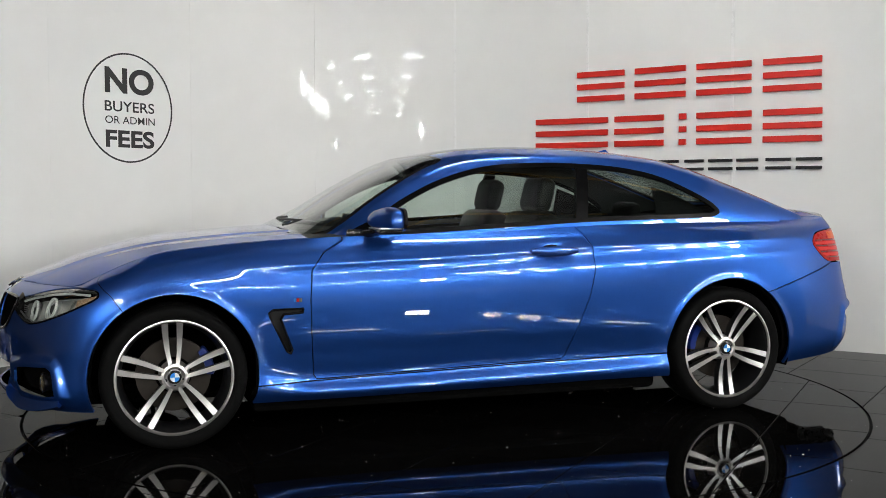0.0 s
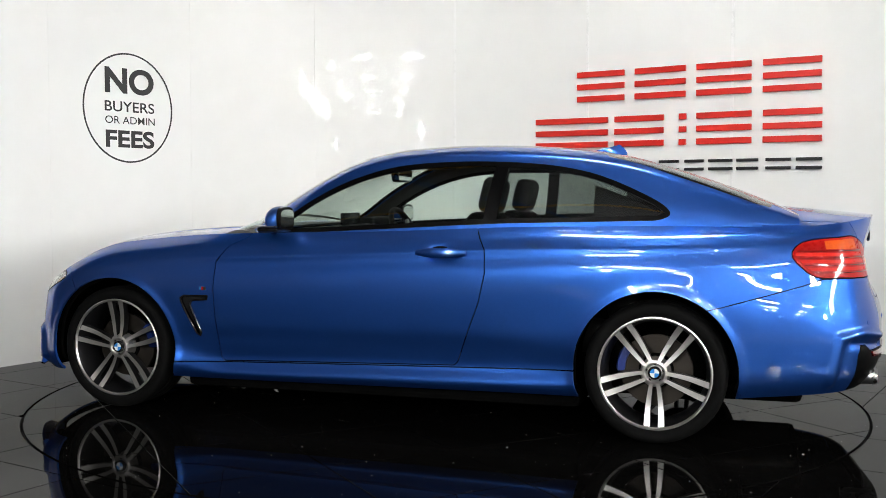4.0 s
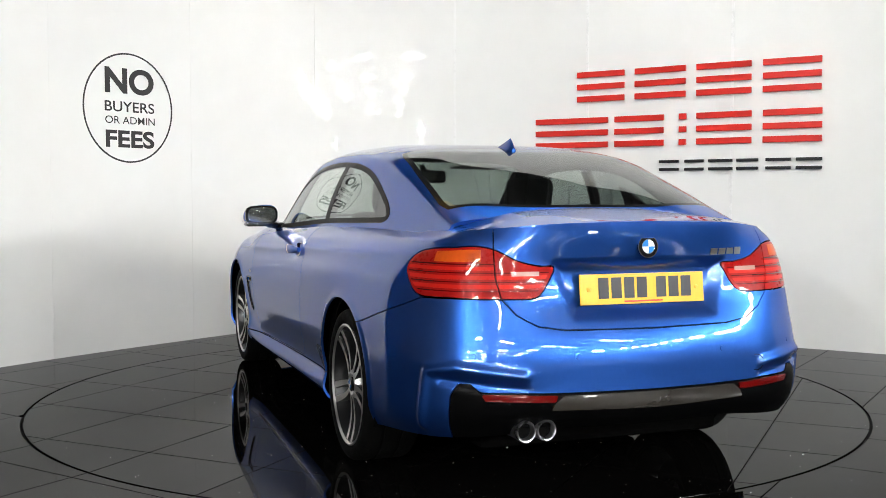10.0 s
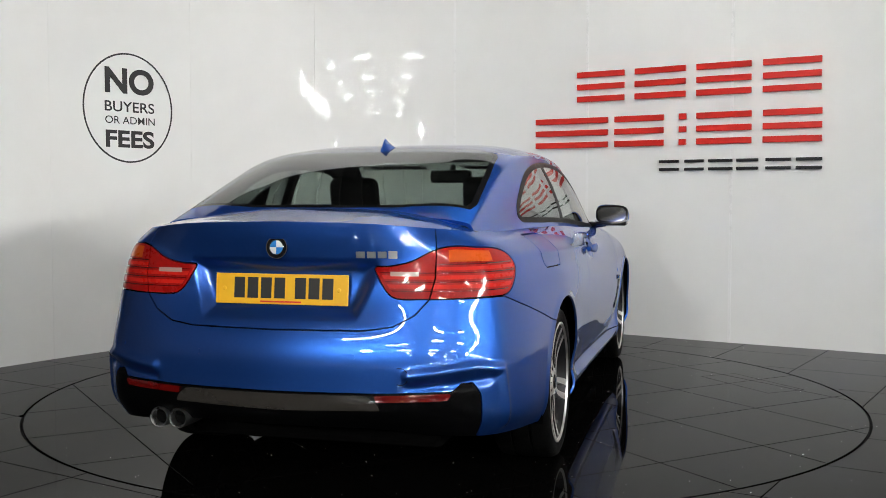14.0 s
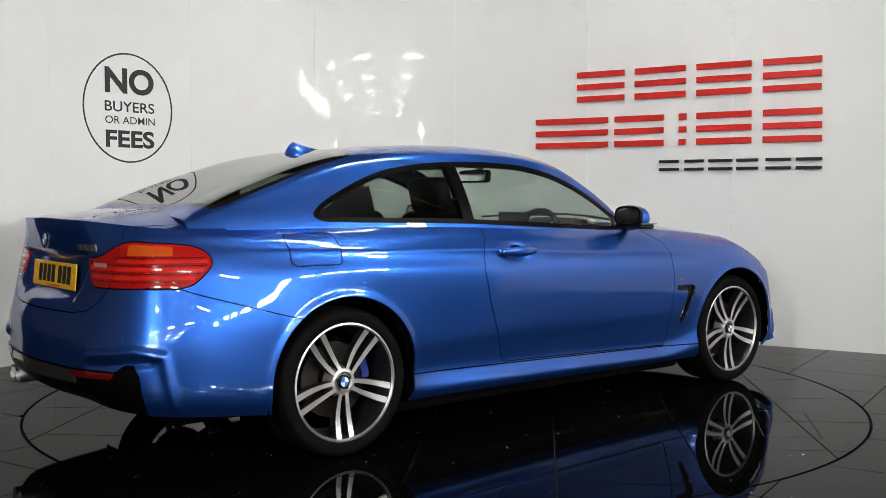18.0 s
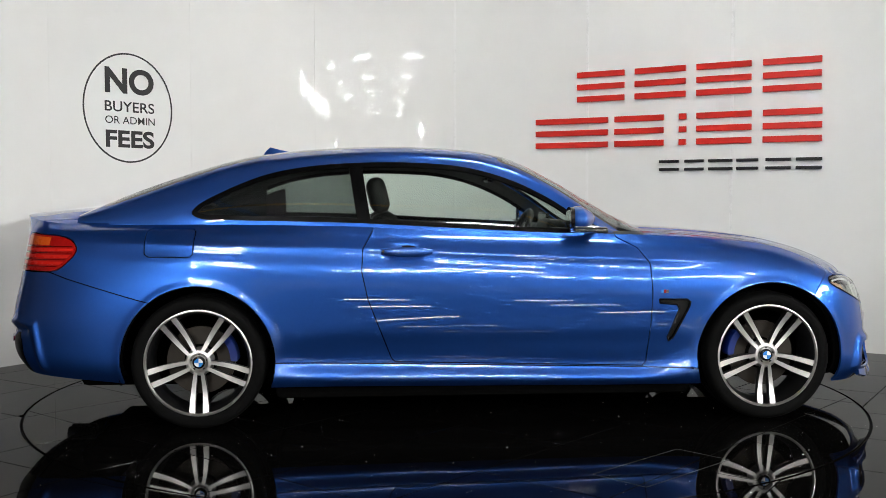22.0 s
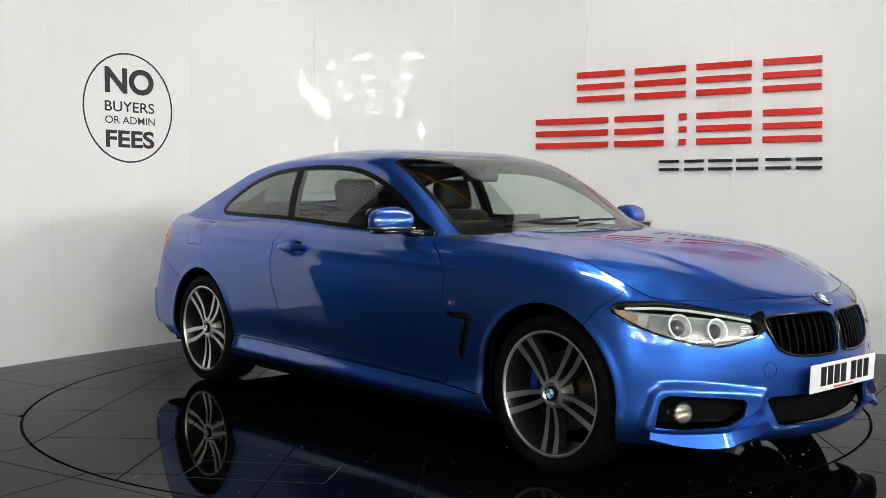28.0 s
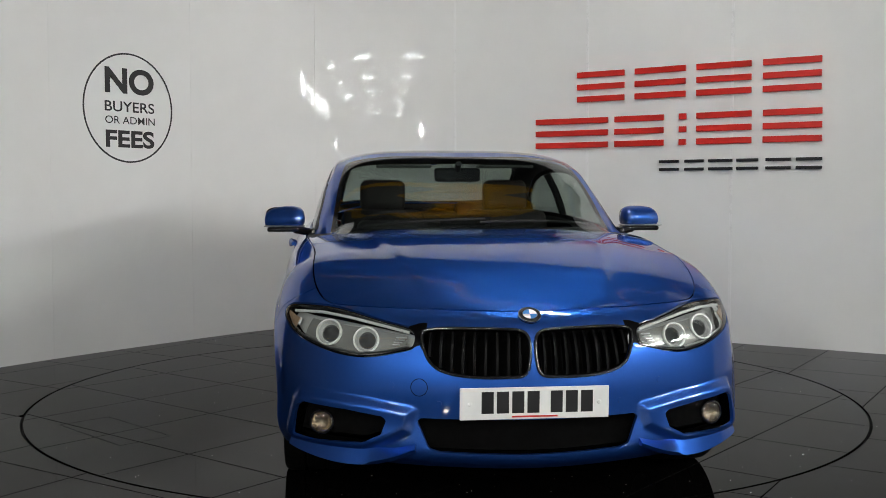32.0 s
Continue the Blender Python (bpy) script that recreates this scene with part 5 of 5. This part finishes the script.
def wheel_meshes():
    """Meshes of one wheel, axle along y, its face looking to +y."""
    def mesh(bm, name, *mats):
        me = bpy.data.meshes.new(name)
        bm.to_mesh(me)
        bm.free()
        for m in mats:
            me.materials.append(m)
        me.shade_smooth()
        me.set_sharp_from_angle(angle=radians(38))
        return me
    tyre = lathe([(0.246, 0.100), (0.256, 0.114), (0.275, 0.122), (0.297, 0.123), (0.310, 0.117), (0.318, 0.104), (0.3212, 0.086), (0.3215, 0.045), (0.316, 0.042), (0.316, 0.034), (0.3215, 0.031), (0.3215, -0.031), (0.316, -0.034), (0.316, -0.042), (0.3215, -0.045), (0.3212, -0.086), (0.315, -0.108), (0.297, -0.122), (0.256, -0.115), (0.246, -0.10)], 72, "Y")
    rim = lathe([(0.247, 0.104), (0.257, 0.112), (0.258, 0.118), (0.250, 0.119), (0.244, 0.110), (0.236, 0.088), (0.228, 0.05), (0.222, -0.02), (0.240, -0.10), (0.248, -0.10), (0.235, 0.0)], 72, "Y")
    lip = lathe([(0.2575, 0.1185), (0.2505, 0.1205), (0.2445, 0.1125), (0.2455, 0.1095), (0.2515, 0.1165), (0.2575, 0.1145)], 72, "Y", True)
    hub = lathe([(0.0, 0.088), (0.034, 0.088), (0.046, 0.098), (0.058, 0.095), (0.066, 0.080), (0.07, 0.02), (0.0, 0.02)], 40, "Y")
    spokes = []
    for hand in (1, -1):
        bm = bmesh.new()
        rows = []
        for i in range(9):
            t = i / 8
            r = 0.050 + t * 0.197
            off = hand * (0.0155 + 0.017 * t + 0.004 * math.sin(math.pi * t))
            w = 0.0085 + 0.0055 * t
            y = 0.097 - 0.012 * math.sin(math.pi * t) + 0.014 * t
            rows.append([bm.verts.new(v) for v in ((off - w, y, r), (off + w, y, r), (off + w * 1.15, y - 0.006, r), (off + w * 0.8, y - 0.045, r), (off - w * 0.8, y - 0.045, r), (off - w * 1.15, y - 0.006, r))])
        for a, b in zip(rows[:-1], rows[1:]):
            for j in range(6):
                fc = bm.faces.new((a[j], a[(j + 1) % 6], b[(j + 1) % 6], b[j]))
                fc.material_index = 0 if j == 0 else 1
        bm.faces.new(rows[0])
        bm.faces.new(rows[-1][::-1])
        bmesh.ops.recalc_face_normals(bm, faces=bm.faces)
        spokes.append(mesh(bm, "spoke", ALLOY_FACE, ALLOY_DARK))
    brake = lathe([(0.07, 0.0), (0.165, 0.0), (0.165, -0.024), (0.07, -0.024)], 48, "Y", True)
    bell_ = lathe([(0.0, 0.035), (0.072, 0.035), (0.080, 0.02), (0.080, -0.03)], 32, "Y")
    cal = bmesh.new()
    rows = []
    for i in range(13):
        a = radians(-22 + i * 44 / 12)
        g = 0.75 if i in (0, 12) else 1.0
        rows.append([cal.verts.new((r * math.cos(a), y, r * math.sin(a))) for r, y in ((0.160 - 0.018 * g, 0.030), (0.160 + 0.016 * g, 0.034), (0.160 + 0.022 * g, 0.024), (0.160 + 0.022 * g, -0.036), (0.160 - 0.022 * g, -0.036))])
    for a, b in zip(rows[:-1], rows[1:]):
        for k in range(5):
            cal.faces.new((a[k], a[(k + 1) % 5], b[(k + 1) % 5], b[k]))
    cal.faces.new(rows[0])
    cal.faces.new(rows[-1][::-1])
    bmesh.ops.recalc_face_normals(cal, faces=cal.faces)
    cap = lathe([(0.0, 0.104), (0.024, 0.103), (0.030, 0.100), (0.031, 0.09)], 32, "Y")
    nut = lathe([(0.0, 0.094), (0.008, 0.094), (0.010, 0.088), (0.010, 0.075)], 6, "Y")
    quarter = bmesh.new()
    for a0 in (0, math.pi):
        pts = [(0, 0)] + [(0.0205 * math.cos(a0 + i * math.pi / 16), 0.0205 * math.sin(a0 + i * math.pi / 16)) for i in range(9)]
        quarter.faces.new([quarter.verts.new((x, 0.1052, z)) for x, z in pts])
    quarter2 = bmesh.new()
    for a0 in (math.pi / 2, 1.5 * math.pi):
        pts = [(0, 0)] + [(0.0205 * math.cos(a0 + i * math.pi / 16), 0.0205 * math.sin(a0 + i * math.pi / 16)) for i in range(9)]
        quarter2.faces.new([quarter2.verts.new((x, 0.1052, z)) for x, z in pts])
    return dict(rim=mesh(rim, "wheel", ALLOY_DARK), tyre=mesh(tyre, "tyre", RUBBER), lip=mesh(lip, "rim_lip", ALLOY_FACE), hub=mesh(hub, "hub", ALLOY_FACE), spokes=spokes, brake=mesh(brake, "brake_disc", DISC_STEEL), bell=mesh(bell_, "disc_bell", CAVITY),
                caliper=mesh(cal, "brake_caliper", CALIPER), cap=mesh(cap, "hub_cap", BLACK_GLOSS), nut=mesh(nut, "wheel_bolt", ALLOY_DARK), blue=mesh(quarter, "badge_quarter", BADGE_BLUE), white=mesh(quarter2, "badge_quarter", BADGE_WHITE))


def running_gear(car):
    me = wheel_meshes()
    for x, y, turn, right, back in ((1.405, 0.752, 2, 0, 0), (-1.405, 0.760, 36, 0, 1), (1.405, -0.752, 36, 1, 0), (-1.405, -0.760, 36, 1, 1)):
        spin = pose(x, y, 0.3215, 0, 0, 180 if right else 0)
        wheel = new("wheel", me["rim"])
        wheel.parent = car
        wheel.matrix_basis = spin
        wheel["label"] = "dark alloy wheel with five machined double spokes"

        def sub(name, data, m=None):
            ob = new(name, data)
            ob.parent = wheel
            if m is not None:
                ob.matrix_basis = m
            return ob
        sub("tyre", me["tyre"])
        sub("rim_lip", me["lip"])
        sub("hub", me["hub"])
        for k in range(5):
            m = pose(0, 0, 0, 0, turn + 72 * k, 0)
            sub("spoke", me["spokes"][0], m)
            sub("spoke", me["spokes"][1], m)
            sub("wheel_bolt", me["nut"], m @ Matrix.Translation((0, 0.0, -0.043)))
        sub("brake_disc", me["brake"], pose(0, 0.015, 0))
        sub("disc_bell", me["bell"])
        sub("brake_caliper", me["caliper"], pose(0, 0.0, 0, 0, ((180 + 20 if not back else -20) if not right else (-20 if not back else 180 + 20)), 0))
        cap = sub("hub_cap", me["cap"])
        for q in ("blue", "white"):
            sub("badge_quarter", me[q])
        # wheel arch lining
        bm = bmesh.new()
        rows = []
        for i in range(33):
            a = radians(-17 + i * 214 / 32)
            rows.append([bm.verts.new((x + 0.384 * math.cos(a), q, AXLE_Z + 0.384 * math.sin(a))) for q in (math.copysign(0.885, y) if abs(math.cos(a)) > 2 else math.copysign(0.868, y), math.copysign(0.50, y))])
        for a, b in zip(rows[:-1], rows[1:]):
            bm.faces.new((a[0], a[1], b[1], b[0]))
        inner = [q[1] for q in rows]
        bm.faces.new(inner)
        bmesh.ops.solidify(bm, geom=bm.faces[:], thickness=0.004)
        part("arch_lining", bm, CAVITY, car)
    part("underbody", box((3.9, 1.06, 0.10), (-0.1, 0, 0.205), 0.03), CAVITY, car)
    part("floor_pan", box((2.1, 1.50, 0.12), (0.0, 0, 0.175), 0.03), CAVITY, car)
    for y in (0.484, 0.405):
        bm = lathe([(0.029, 0.004), (0.032, -0.002), (0.036, -0.003), (0.0385, 0.003), (0.0385, 0.14), (0.029, 0.14)], 36, "X", True)
        part("exhaust_tip", turned(bm, pose(-2.37, y, 0.293, 0, 0, 0)), SILVER, car, "bright chrome exhaust tip", 40)
        # near-black disc in place of the shade down the pipe
        part("exhaust_shade", turned(lathe([(0.029, 0.03), (0.0, 0.03)], 24, "X"), pose(-2.37, y, 0.293)), CAVITY, car)


def badge(car, p, n, r):
    m = facing(p, n)
    plate = part("badge", turned(lathe([(0.0, 0.004), (r * 0.92, 0.003), (r, 0.0), (r, -0.006)], 40, "Z"), m), BLACK_GLOSS, car, "round blue and white badge", 30)
    part("badge_rim", turned(lathe([(r * 0.94, 0.003), (r, 0.003), (r * 1.02, 0.0), (r * 0.99, -0.004)], 40, "Z"), m), CHROME, plate, "", 40)
    part("badge_rim", turned(lathe([(r * 0.60, 0.0045), (r * 0.64, 0.0052), (r * 0.66, 0.0045)], 40, "Z"), m), CHROME, plate, "", 40)
    for k in range(4):
        bm = bmesh.new()
        pts = [(0, 0)] + [(r * 0.60 * math.cos(radians(90 * k + i * 11.25)), r * 0.60 * math.sin(radians(90 * k + i * 11.25))) for i in range(9)]
        part("badge_quarter", slab(pts, 0.002, 0.0052, m, bm), (BADGE_WHITE, BADGE_BLUE)[k % 2], plate)


def number_plate(car, centre, n, mat, label):
    m = facing(centre, n)
    plate = part("number_plate", turned(box((0.520, 0.111, 0.006), bevel=0.002, segments=1), m), mat, car, label)
    # the characters as plain dark bars
    x = -0.185
    for k in range(7):
        wide = 0.042
        if k == 4:
            x += 0.028
        part("plate_bar", turned(box((wide, 0.076, 0.001), (x + wide / 2, 0.004, 0.0036)), m), INK, plate)
        x += wide + 0.011
    for px_ in (-0.225, 0.225):
        part("plate_screw", turned(lathe([(0.0, 0.0055), (0.006, 0.005), (0.008, 0.003)], 12, "Z"), m @ Matrix.Translation((px_, 0, 0))), mat, plate)
    part("plate_line", turned(box((0.16, 0.006, 0.0008), (0.0, -0.046, 0.0035)), m), RED_INK, plate)


def outer_fittings(car):
    badge(car, *(lambda p, n: (p, n))(*on_flank(0.001, 0.700, 0.004)), 0.041)
    badge(car, *(lambda p, n: (p, Vector((-1, 0, 0.05))))(*on_flank(LONG - 0.001, 0.938, 0.006)), 0.041)
    p, n = on_flank(0.001, 0.412, 0.012)
    number_plate(car, p, Vector((1, 0, -0.04)), PLATE_WHITE, "white number plate with dark bars")
    number_plate(car, Vector((-2.334, 0, 0.782)), Vector((-1, 0, 0.10)), PLATE_YELLOW, "yellow number plate with dark bars")
    # model badge on the boot lid, as plain chrome bars
    for k in range(4):
        s = LONG - (0.315 + 0.040 * k)
        p, n = at_flank(s, 0.912, 0.003, -1)
        part("model_badge", turned(box((0.032, 0.024 if k < 3 else 0.028, 0.003), bevel=0.001, segments=1), facing(p, n)), SILVER, car, "small chrome badge bar")
    # parking sensors
    for s, z in ((LONG - 0.30, 0.555), (LONG - 0.68, 0.56), (0.50, 0.46), (0.33, 0.40)):
        for side in (1, -1):
            p, n = at_flank(s, z, 0.0008, side)
            part("parking_sensor", turned(lathe([(0.0, 0.001), (0.010, 0.001), (0.011, -0.004)], 20, "Z"), facing(p, n)), PAINT, car)
    # washer and tow eye covers
    for s, z, side, r in ((LONG - 0.47, 0.49, -1, 0.030), (0.40, 0.455, -1, 0.030)):
        p, n = at_flank(s, z, 0.0, side)
        part("tow_cover", turned(lathe([(r - 0.0012, -0.0005), (r - 0.0012, 0.0006), (r + 0.0012, 0.0006), (r + 0.0012, -0.0005)], 36, "Z", True), facing(p, n)), CAVITY, car)
    for side in (1, -1):
        # door handles
        bm = bmesh.new()
        rows = []
        for i in range(15):
            t = i / 14
            x = -0.53 + 0.25 * t
            p, n = at_flank(float(s_of_x(x)), 0.852, 0.0, side)
            base = Vector((x, 0.885 * side, 0.852))
            lift = 0.010 + 0.028 * math.sin(math.pi * min(max(t, 0.02), 0.98)) ** 0.6
            hh = 0.009 + 0.0160 * math.sin(math.pi * min(max(t, 0.03), 0.97)) ** 0.7
            ring_ = []
            for k in range(10):
                a = 2 * math.pi * k / 10
                ring_.append(bm.verts.new((x, (abs(base.y) + lift - 0.008 + 0.010 * math.cos(a)) * side, 0.852 + hh * math.sin(a))))
            rows.append(ring_)
        for a, b in zip(rows[:-1], rows[1:]):
            for k in range(10):
                bm.faces.new((a[k], a[(k + 1) % 10], b[(k + 1) % 10], b[k]))
        bm.faces.new(rows[0])
        bm.faces.new(rows[-1][::-1])
        bmesh.ops.recalc_face_normals(bm, faces=bm.faces)
        handle = part("door_handle", bm, PAINT, car, smooth=50)
        # flat near-black oval painted in for the shade in the handle's recess
        p, n = at_flank(float(s_of_x(-0.40)), 0.852, 0.0006, side)
        shade_oval = [(0.062 * math.cos(2 * math.pi * k / 28), 0.030 * math.sin(2 * math.pi * k / 28)) for k in range(28)]
        part("handle_shade", slab(shade_oval, -0.001, 0.001, facing(p, n)), CAVITY, handle)
        if side == -1:
            part("key_lock", turned(lathe([(0.0, 0.002), (0.008, 0.002), (0.010, 0.0)], 20, "Z"), facing(Vector((-0.515, -0.905, 0.852)), Vector((0, -1, 0)))), CHROME, handle)
        # wing badge
        p, n = at_flank(float(s_of_x(0.865)), 0.652, 0.001, side)
        for k, mat in enumerate((BADGE_BLUE, TAIL_RED, CHROME)):
            part("wing_badge", turned(box((0.012, 0.016, 0.002), ((k - 1) * 0.013, 0, 0)), facing(p, n)), mat, car)
        # door mirror
        bm = bmesh.new()
        bmesh.ops.create_cube(bm, size=1.0)
        bmesh.ops.subdivide_edges(bm, edges=bm.edges[:], cuts=7, use_grid_fill=True)
        for v in bm.verts:
            x, y, z = v.co * 2
            q = 1 / max((abs(x) ** 4 + abs(y) ** 4 + abs(z) ** 4) ** 0.25, 1e-6) * max(abs(x), abs(y), abs(z))
            x, y, z = x * q, y * q, z * q
            fx = 0.66 if x < 0 else min(max(0.70 - 0.42 * y, 0.25), 1.0) * (1 - 0.25 * max(z, 0))
            v.co = (0.086 * x * fx, 0.100 * y * (1 - 0.10 * max(z, 0)), 0.058 * z * (1 - 0.16 * (y if y > 0 else 0.25 * -y)) * (1 - 0.30 * max(x, 0)))
        for v in bm.verts:
            v.co = (v.co.x + 0.442 - 0.06 * v.co.y, (v.co.y + 0.912) * side, v.co.z + 1.012 - 0.05 * v.co.y)
        if side == -1:
            bmesh.ops.reverse_faces(bm, faces=bm.faces[:])
        mirror = part("door_mirror", bm, PAINT, car, "blue door mirror with black base", 60)
        glass_bm = bmesh.new()
        pts = [(0.082 * math.copysign(abs(math.cos(a)) ** 0.6, math.cos(a)), 0.042 * math.copysign(abs(math.sin(a)) ** 0.6, math.sin(a))) for a in (2 * math.pi * k / 32 for k in range(32))]
        m = facing(Vector((0.383, 0.914 * side, 1.012)), Vector((-1, -0.06 * side, 0)))
        part("mirror_surround", slab([(x * 1.16, y * 1.30) for x, y in pts], -0.016, 0.0, m), BLACK_GLOSS, mirror)
        part("mirror_glass", slab(pts, 0.0, 0.003, m, glass_bm), CHROME, mirror, "mirror glass")
        part("mirror_underside", box((0.112, 0.185, 0.024), (0.452, 0.905 * side, 0.956), 0.010), BLACK_GLOSS, mirror, "", 40)
        part("mirror_strip", box((0.118, 0.200, 0.007), (0.454, 0.911 * side, 0.972), 0.003, 1), SILVER, mirror)
        part("mirror_arm", tube([(0.475, 0.86 * side, 0.955), (0.51, 0.80 * side, 0.945), (0.55, 0.75 * side, 0.94)], 0.020, 10), BLACK_GLOSS, mirror, "", 60)
        part("mirror_base", box((0.12, 0.03, 0.05), (0.55, 0.772 * side, 0.940), 0.012), BLACK_GLOSS, mirror, "", 40)
    # roof fin
    bm = bmesh.new()
    rows = []
    for i in range(11):
        t = i / 10
        x = -0.965 - 0.205 * t
        h = 0.004 + 0.076 * (t ** 1.3) * (1 - 0.75 * max(t - 0.82, 0) / 0.18)
        w = 0.004 + 0.030 * math.sin(math.pi * (0.12 + 0.8 * t)) ** 0.8
        zb = float(roof_mid(x)) - 0.006
        rows.append([bm.verts.new(v) for v in ((x, -w, zb), (x, -w * 0.75, zb + h * 0.25), (x, -0.006, zb + h * 0.7), (x, 0, zb + h), (x, 0.006, zb + h * 0.7), (x, w * 0.75, zb + h * 0.25), (x, w, zb))])
    for a, b in zip(rows[:-1], rows[1:]):
        for k in range(7):
            bm.faces.new((a[k], a[(k + 1) % 7], b[(k + 1) % 7], b[k]))
    bm.faces.new(rows[0])
    bm.faces.new(rows[-1][::-1])
    bmesh.ops.recalc_face_normals(bm, faces=bm.faces)
    part("roof_fin", bm, PAINT, car, smooth=50)
    # wipers lying at the foot of the windscreen
    for y0, y1 in ((-0.55, 0.05), (0.02, 0.58)):
        pts = []
        for t in np.linspace(0, 1, 9):
            y = y0 + (y1 - y0) * t
            x = 0.80 - 0.13 * (abs(y) / 0.7) ** 2 - 0.03 * t
            pts.append((x, y, float(np.interp(x, XC[::-1], [roof_mid(v) for v in XC[::-1]])) - 0.115 * (abs(y) / 0.7) ** 2.3 + 0.018))
        wiper = part("wiper", tube(pts, 0.007, 6), BLACK_MATT, car, "black windscreen wiper", 60)


def soft_box(size, at, bevel, tilt=0.0):
    return box(size, bevel=bevel, segments=4, m=Matrix.Translation(at) @ Matrix.Rotation(radians(tilt), 4, "Y"))


def cabin_fittings(car):
    for y in (0.37, -0.37):
        seat = part("front_seat", soft_box((0.52, 0.50, 0.16), (-0.10, y, 0.42), 0.05, -6), LEATHER, car, "black leather front seat", 60)
        part("backrest", soft_box((0.15, 0.50, 0.62), (-0.42, y, 0.74), 0.06, -20), LEATHER, seat, "", 60)
        part("side_bolster", soft_box((0.16, 0.09, 0.46), (-0.37, y + 0.22, 0.70), 0.04, -20), LEATHER, seat, "", 60)
        part("side_bolster", soft_box((0.16, 0.09, 0.46), (-0.37, y - 0.22, 0.70), 0.04, -20), LEATHER, seat, "", 60)
        part("headrest", soft_box((0.10, 0.27, 0.19), (-0.535, y, 1.125), 0.045, -14), LEATHER, seat, "", 60)
        for k in (-0.06, 0.06):
            part("headrest_post", tube([(-0.50, y + k, 0.98), (-0.525, y + k, 1.06)], 0.006, 8), CHROME, seat)
    bench = part("rear_seat", soft_box((0.46, 1.10, 0.18), (-1.02, 0, 0.44), 0.05, -8), LEATHER, car, "black leather rear bench", 60)
    part("backrest", soft_box((0.14, 1.10, 0.52), (-1.30, 0, 0.74), 0.05, -26), LEATHER, bench, "", 60)
    for y in (0.30, -0.30):
        part("headrest", soft_box((0.10, 0.25, 0.10), (-1.43, y, 1.03), 0.04, -20), LEATHER, bench, "", 60)
    part("parcel_shelf", box((0.52, 1.16, 0.02), (-1.66, 0, 1.0), 0.006), CABIN, car)
    dash = part("dashboard", soft_box((0.42, 1.36, 0.22), (0.52, 0, 0.84), 0.07, 4), CABIN, car, "dark soft dashboard", 60)
    part("binnacle", soft_box((0.16, 0.36, 0.10), (0.42, -0.37, 0.945), 0.035, 4), CABIN, dash, "", 60)
    part("screen_display", box((0.02, 0.26, 0.10), (0.42, 0.0, 0.975), 0.006), BLACK_GLOSS, dash)
    part("centre_console", soft_box((0.9, 0.22, 0.22), (0.05, 0, 0.50), 0.05, 0), CABIN, car, "", 60)
    m = Matrix.Translation((0.20, -0.37, 0.87)) @ Matrix.Rotation(radians(-65), 4, "Y")
    ring_ = [m @ Vector((0.185 * math.cos(a), 0.185 * math.sin(a), 0)) for a in (2 * math.pi * k / 40 for k in range(40))]
    wheel_ = part("steering_wheel", tube(ring_, 0.017, 10, True), LEATHER, car, "black leather steering wheel on the right hand side", 60)
    part("boss", turned(box((0.13, 0.16, 0.05), bevel=0.02), m), LEATHER, wheel_, "", 60)
    for a in (0, 140, 220):
        q = radians(a)
        part("wheel_arm", tube([m @ Vector((0.05 * math.cos(q + 1.57), 0.05 * math.sin(q + 1.57), 0)), m @ Vector((0.18 * math.cos(q + 1.57), 0.18 * math.sin(q + 1.57), 0))], 0.014, 8), SILVER, wheel_)
    inner = part("cabin_mirror", soft_box((0.045, 0.25, 0.075), (0.105, 0, 1.235), 0.02, 6), BLACK_GLOSS, car, "", 60)
    part("mirror_stem", tube([(0.12, 0, 1.26), (0.16, 0, 1.295)], 0.018, 8), BLACK_MATT, inner)
    part("mirror_face", box((0.004, 0.225, 0.055), (0.081, 0, 1.237)), CHROME, inner)
    for y in (0.33, -0.33):
        part("sun_visor", box((0.13, 0.30, 0.015), (-0.03, y * 0.85, 1.285), 0.005), HEADLINER, car)


car = build_car()


def motions():
    """The turntable and the car on it turn together at an even rate."""
    rows_t, rows_c = [], []
    for k in range(33):
        a = SPIN_START + SPIN_RATE * k
        spin = pose(0, 0, 0, 0, 0, a)
        rows_t.append((float(k), spin))
        rows_c.append((float(k), spin @ Matrix.Translation((CAR_X, CAR_Y, 0.0))))
    walk(turntable, rows_t)
    walk(car, rows_c)


motions()
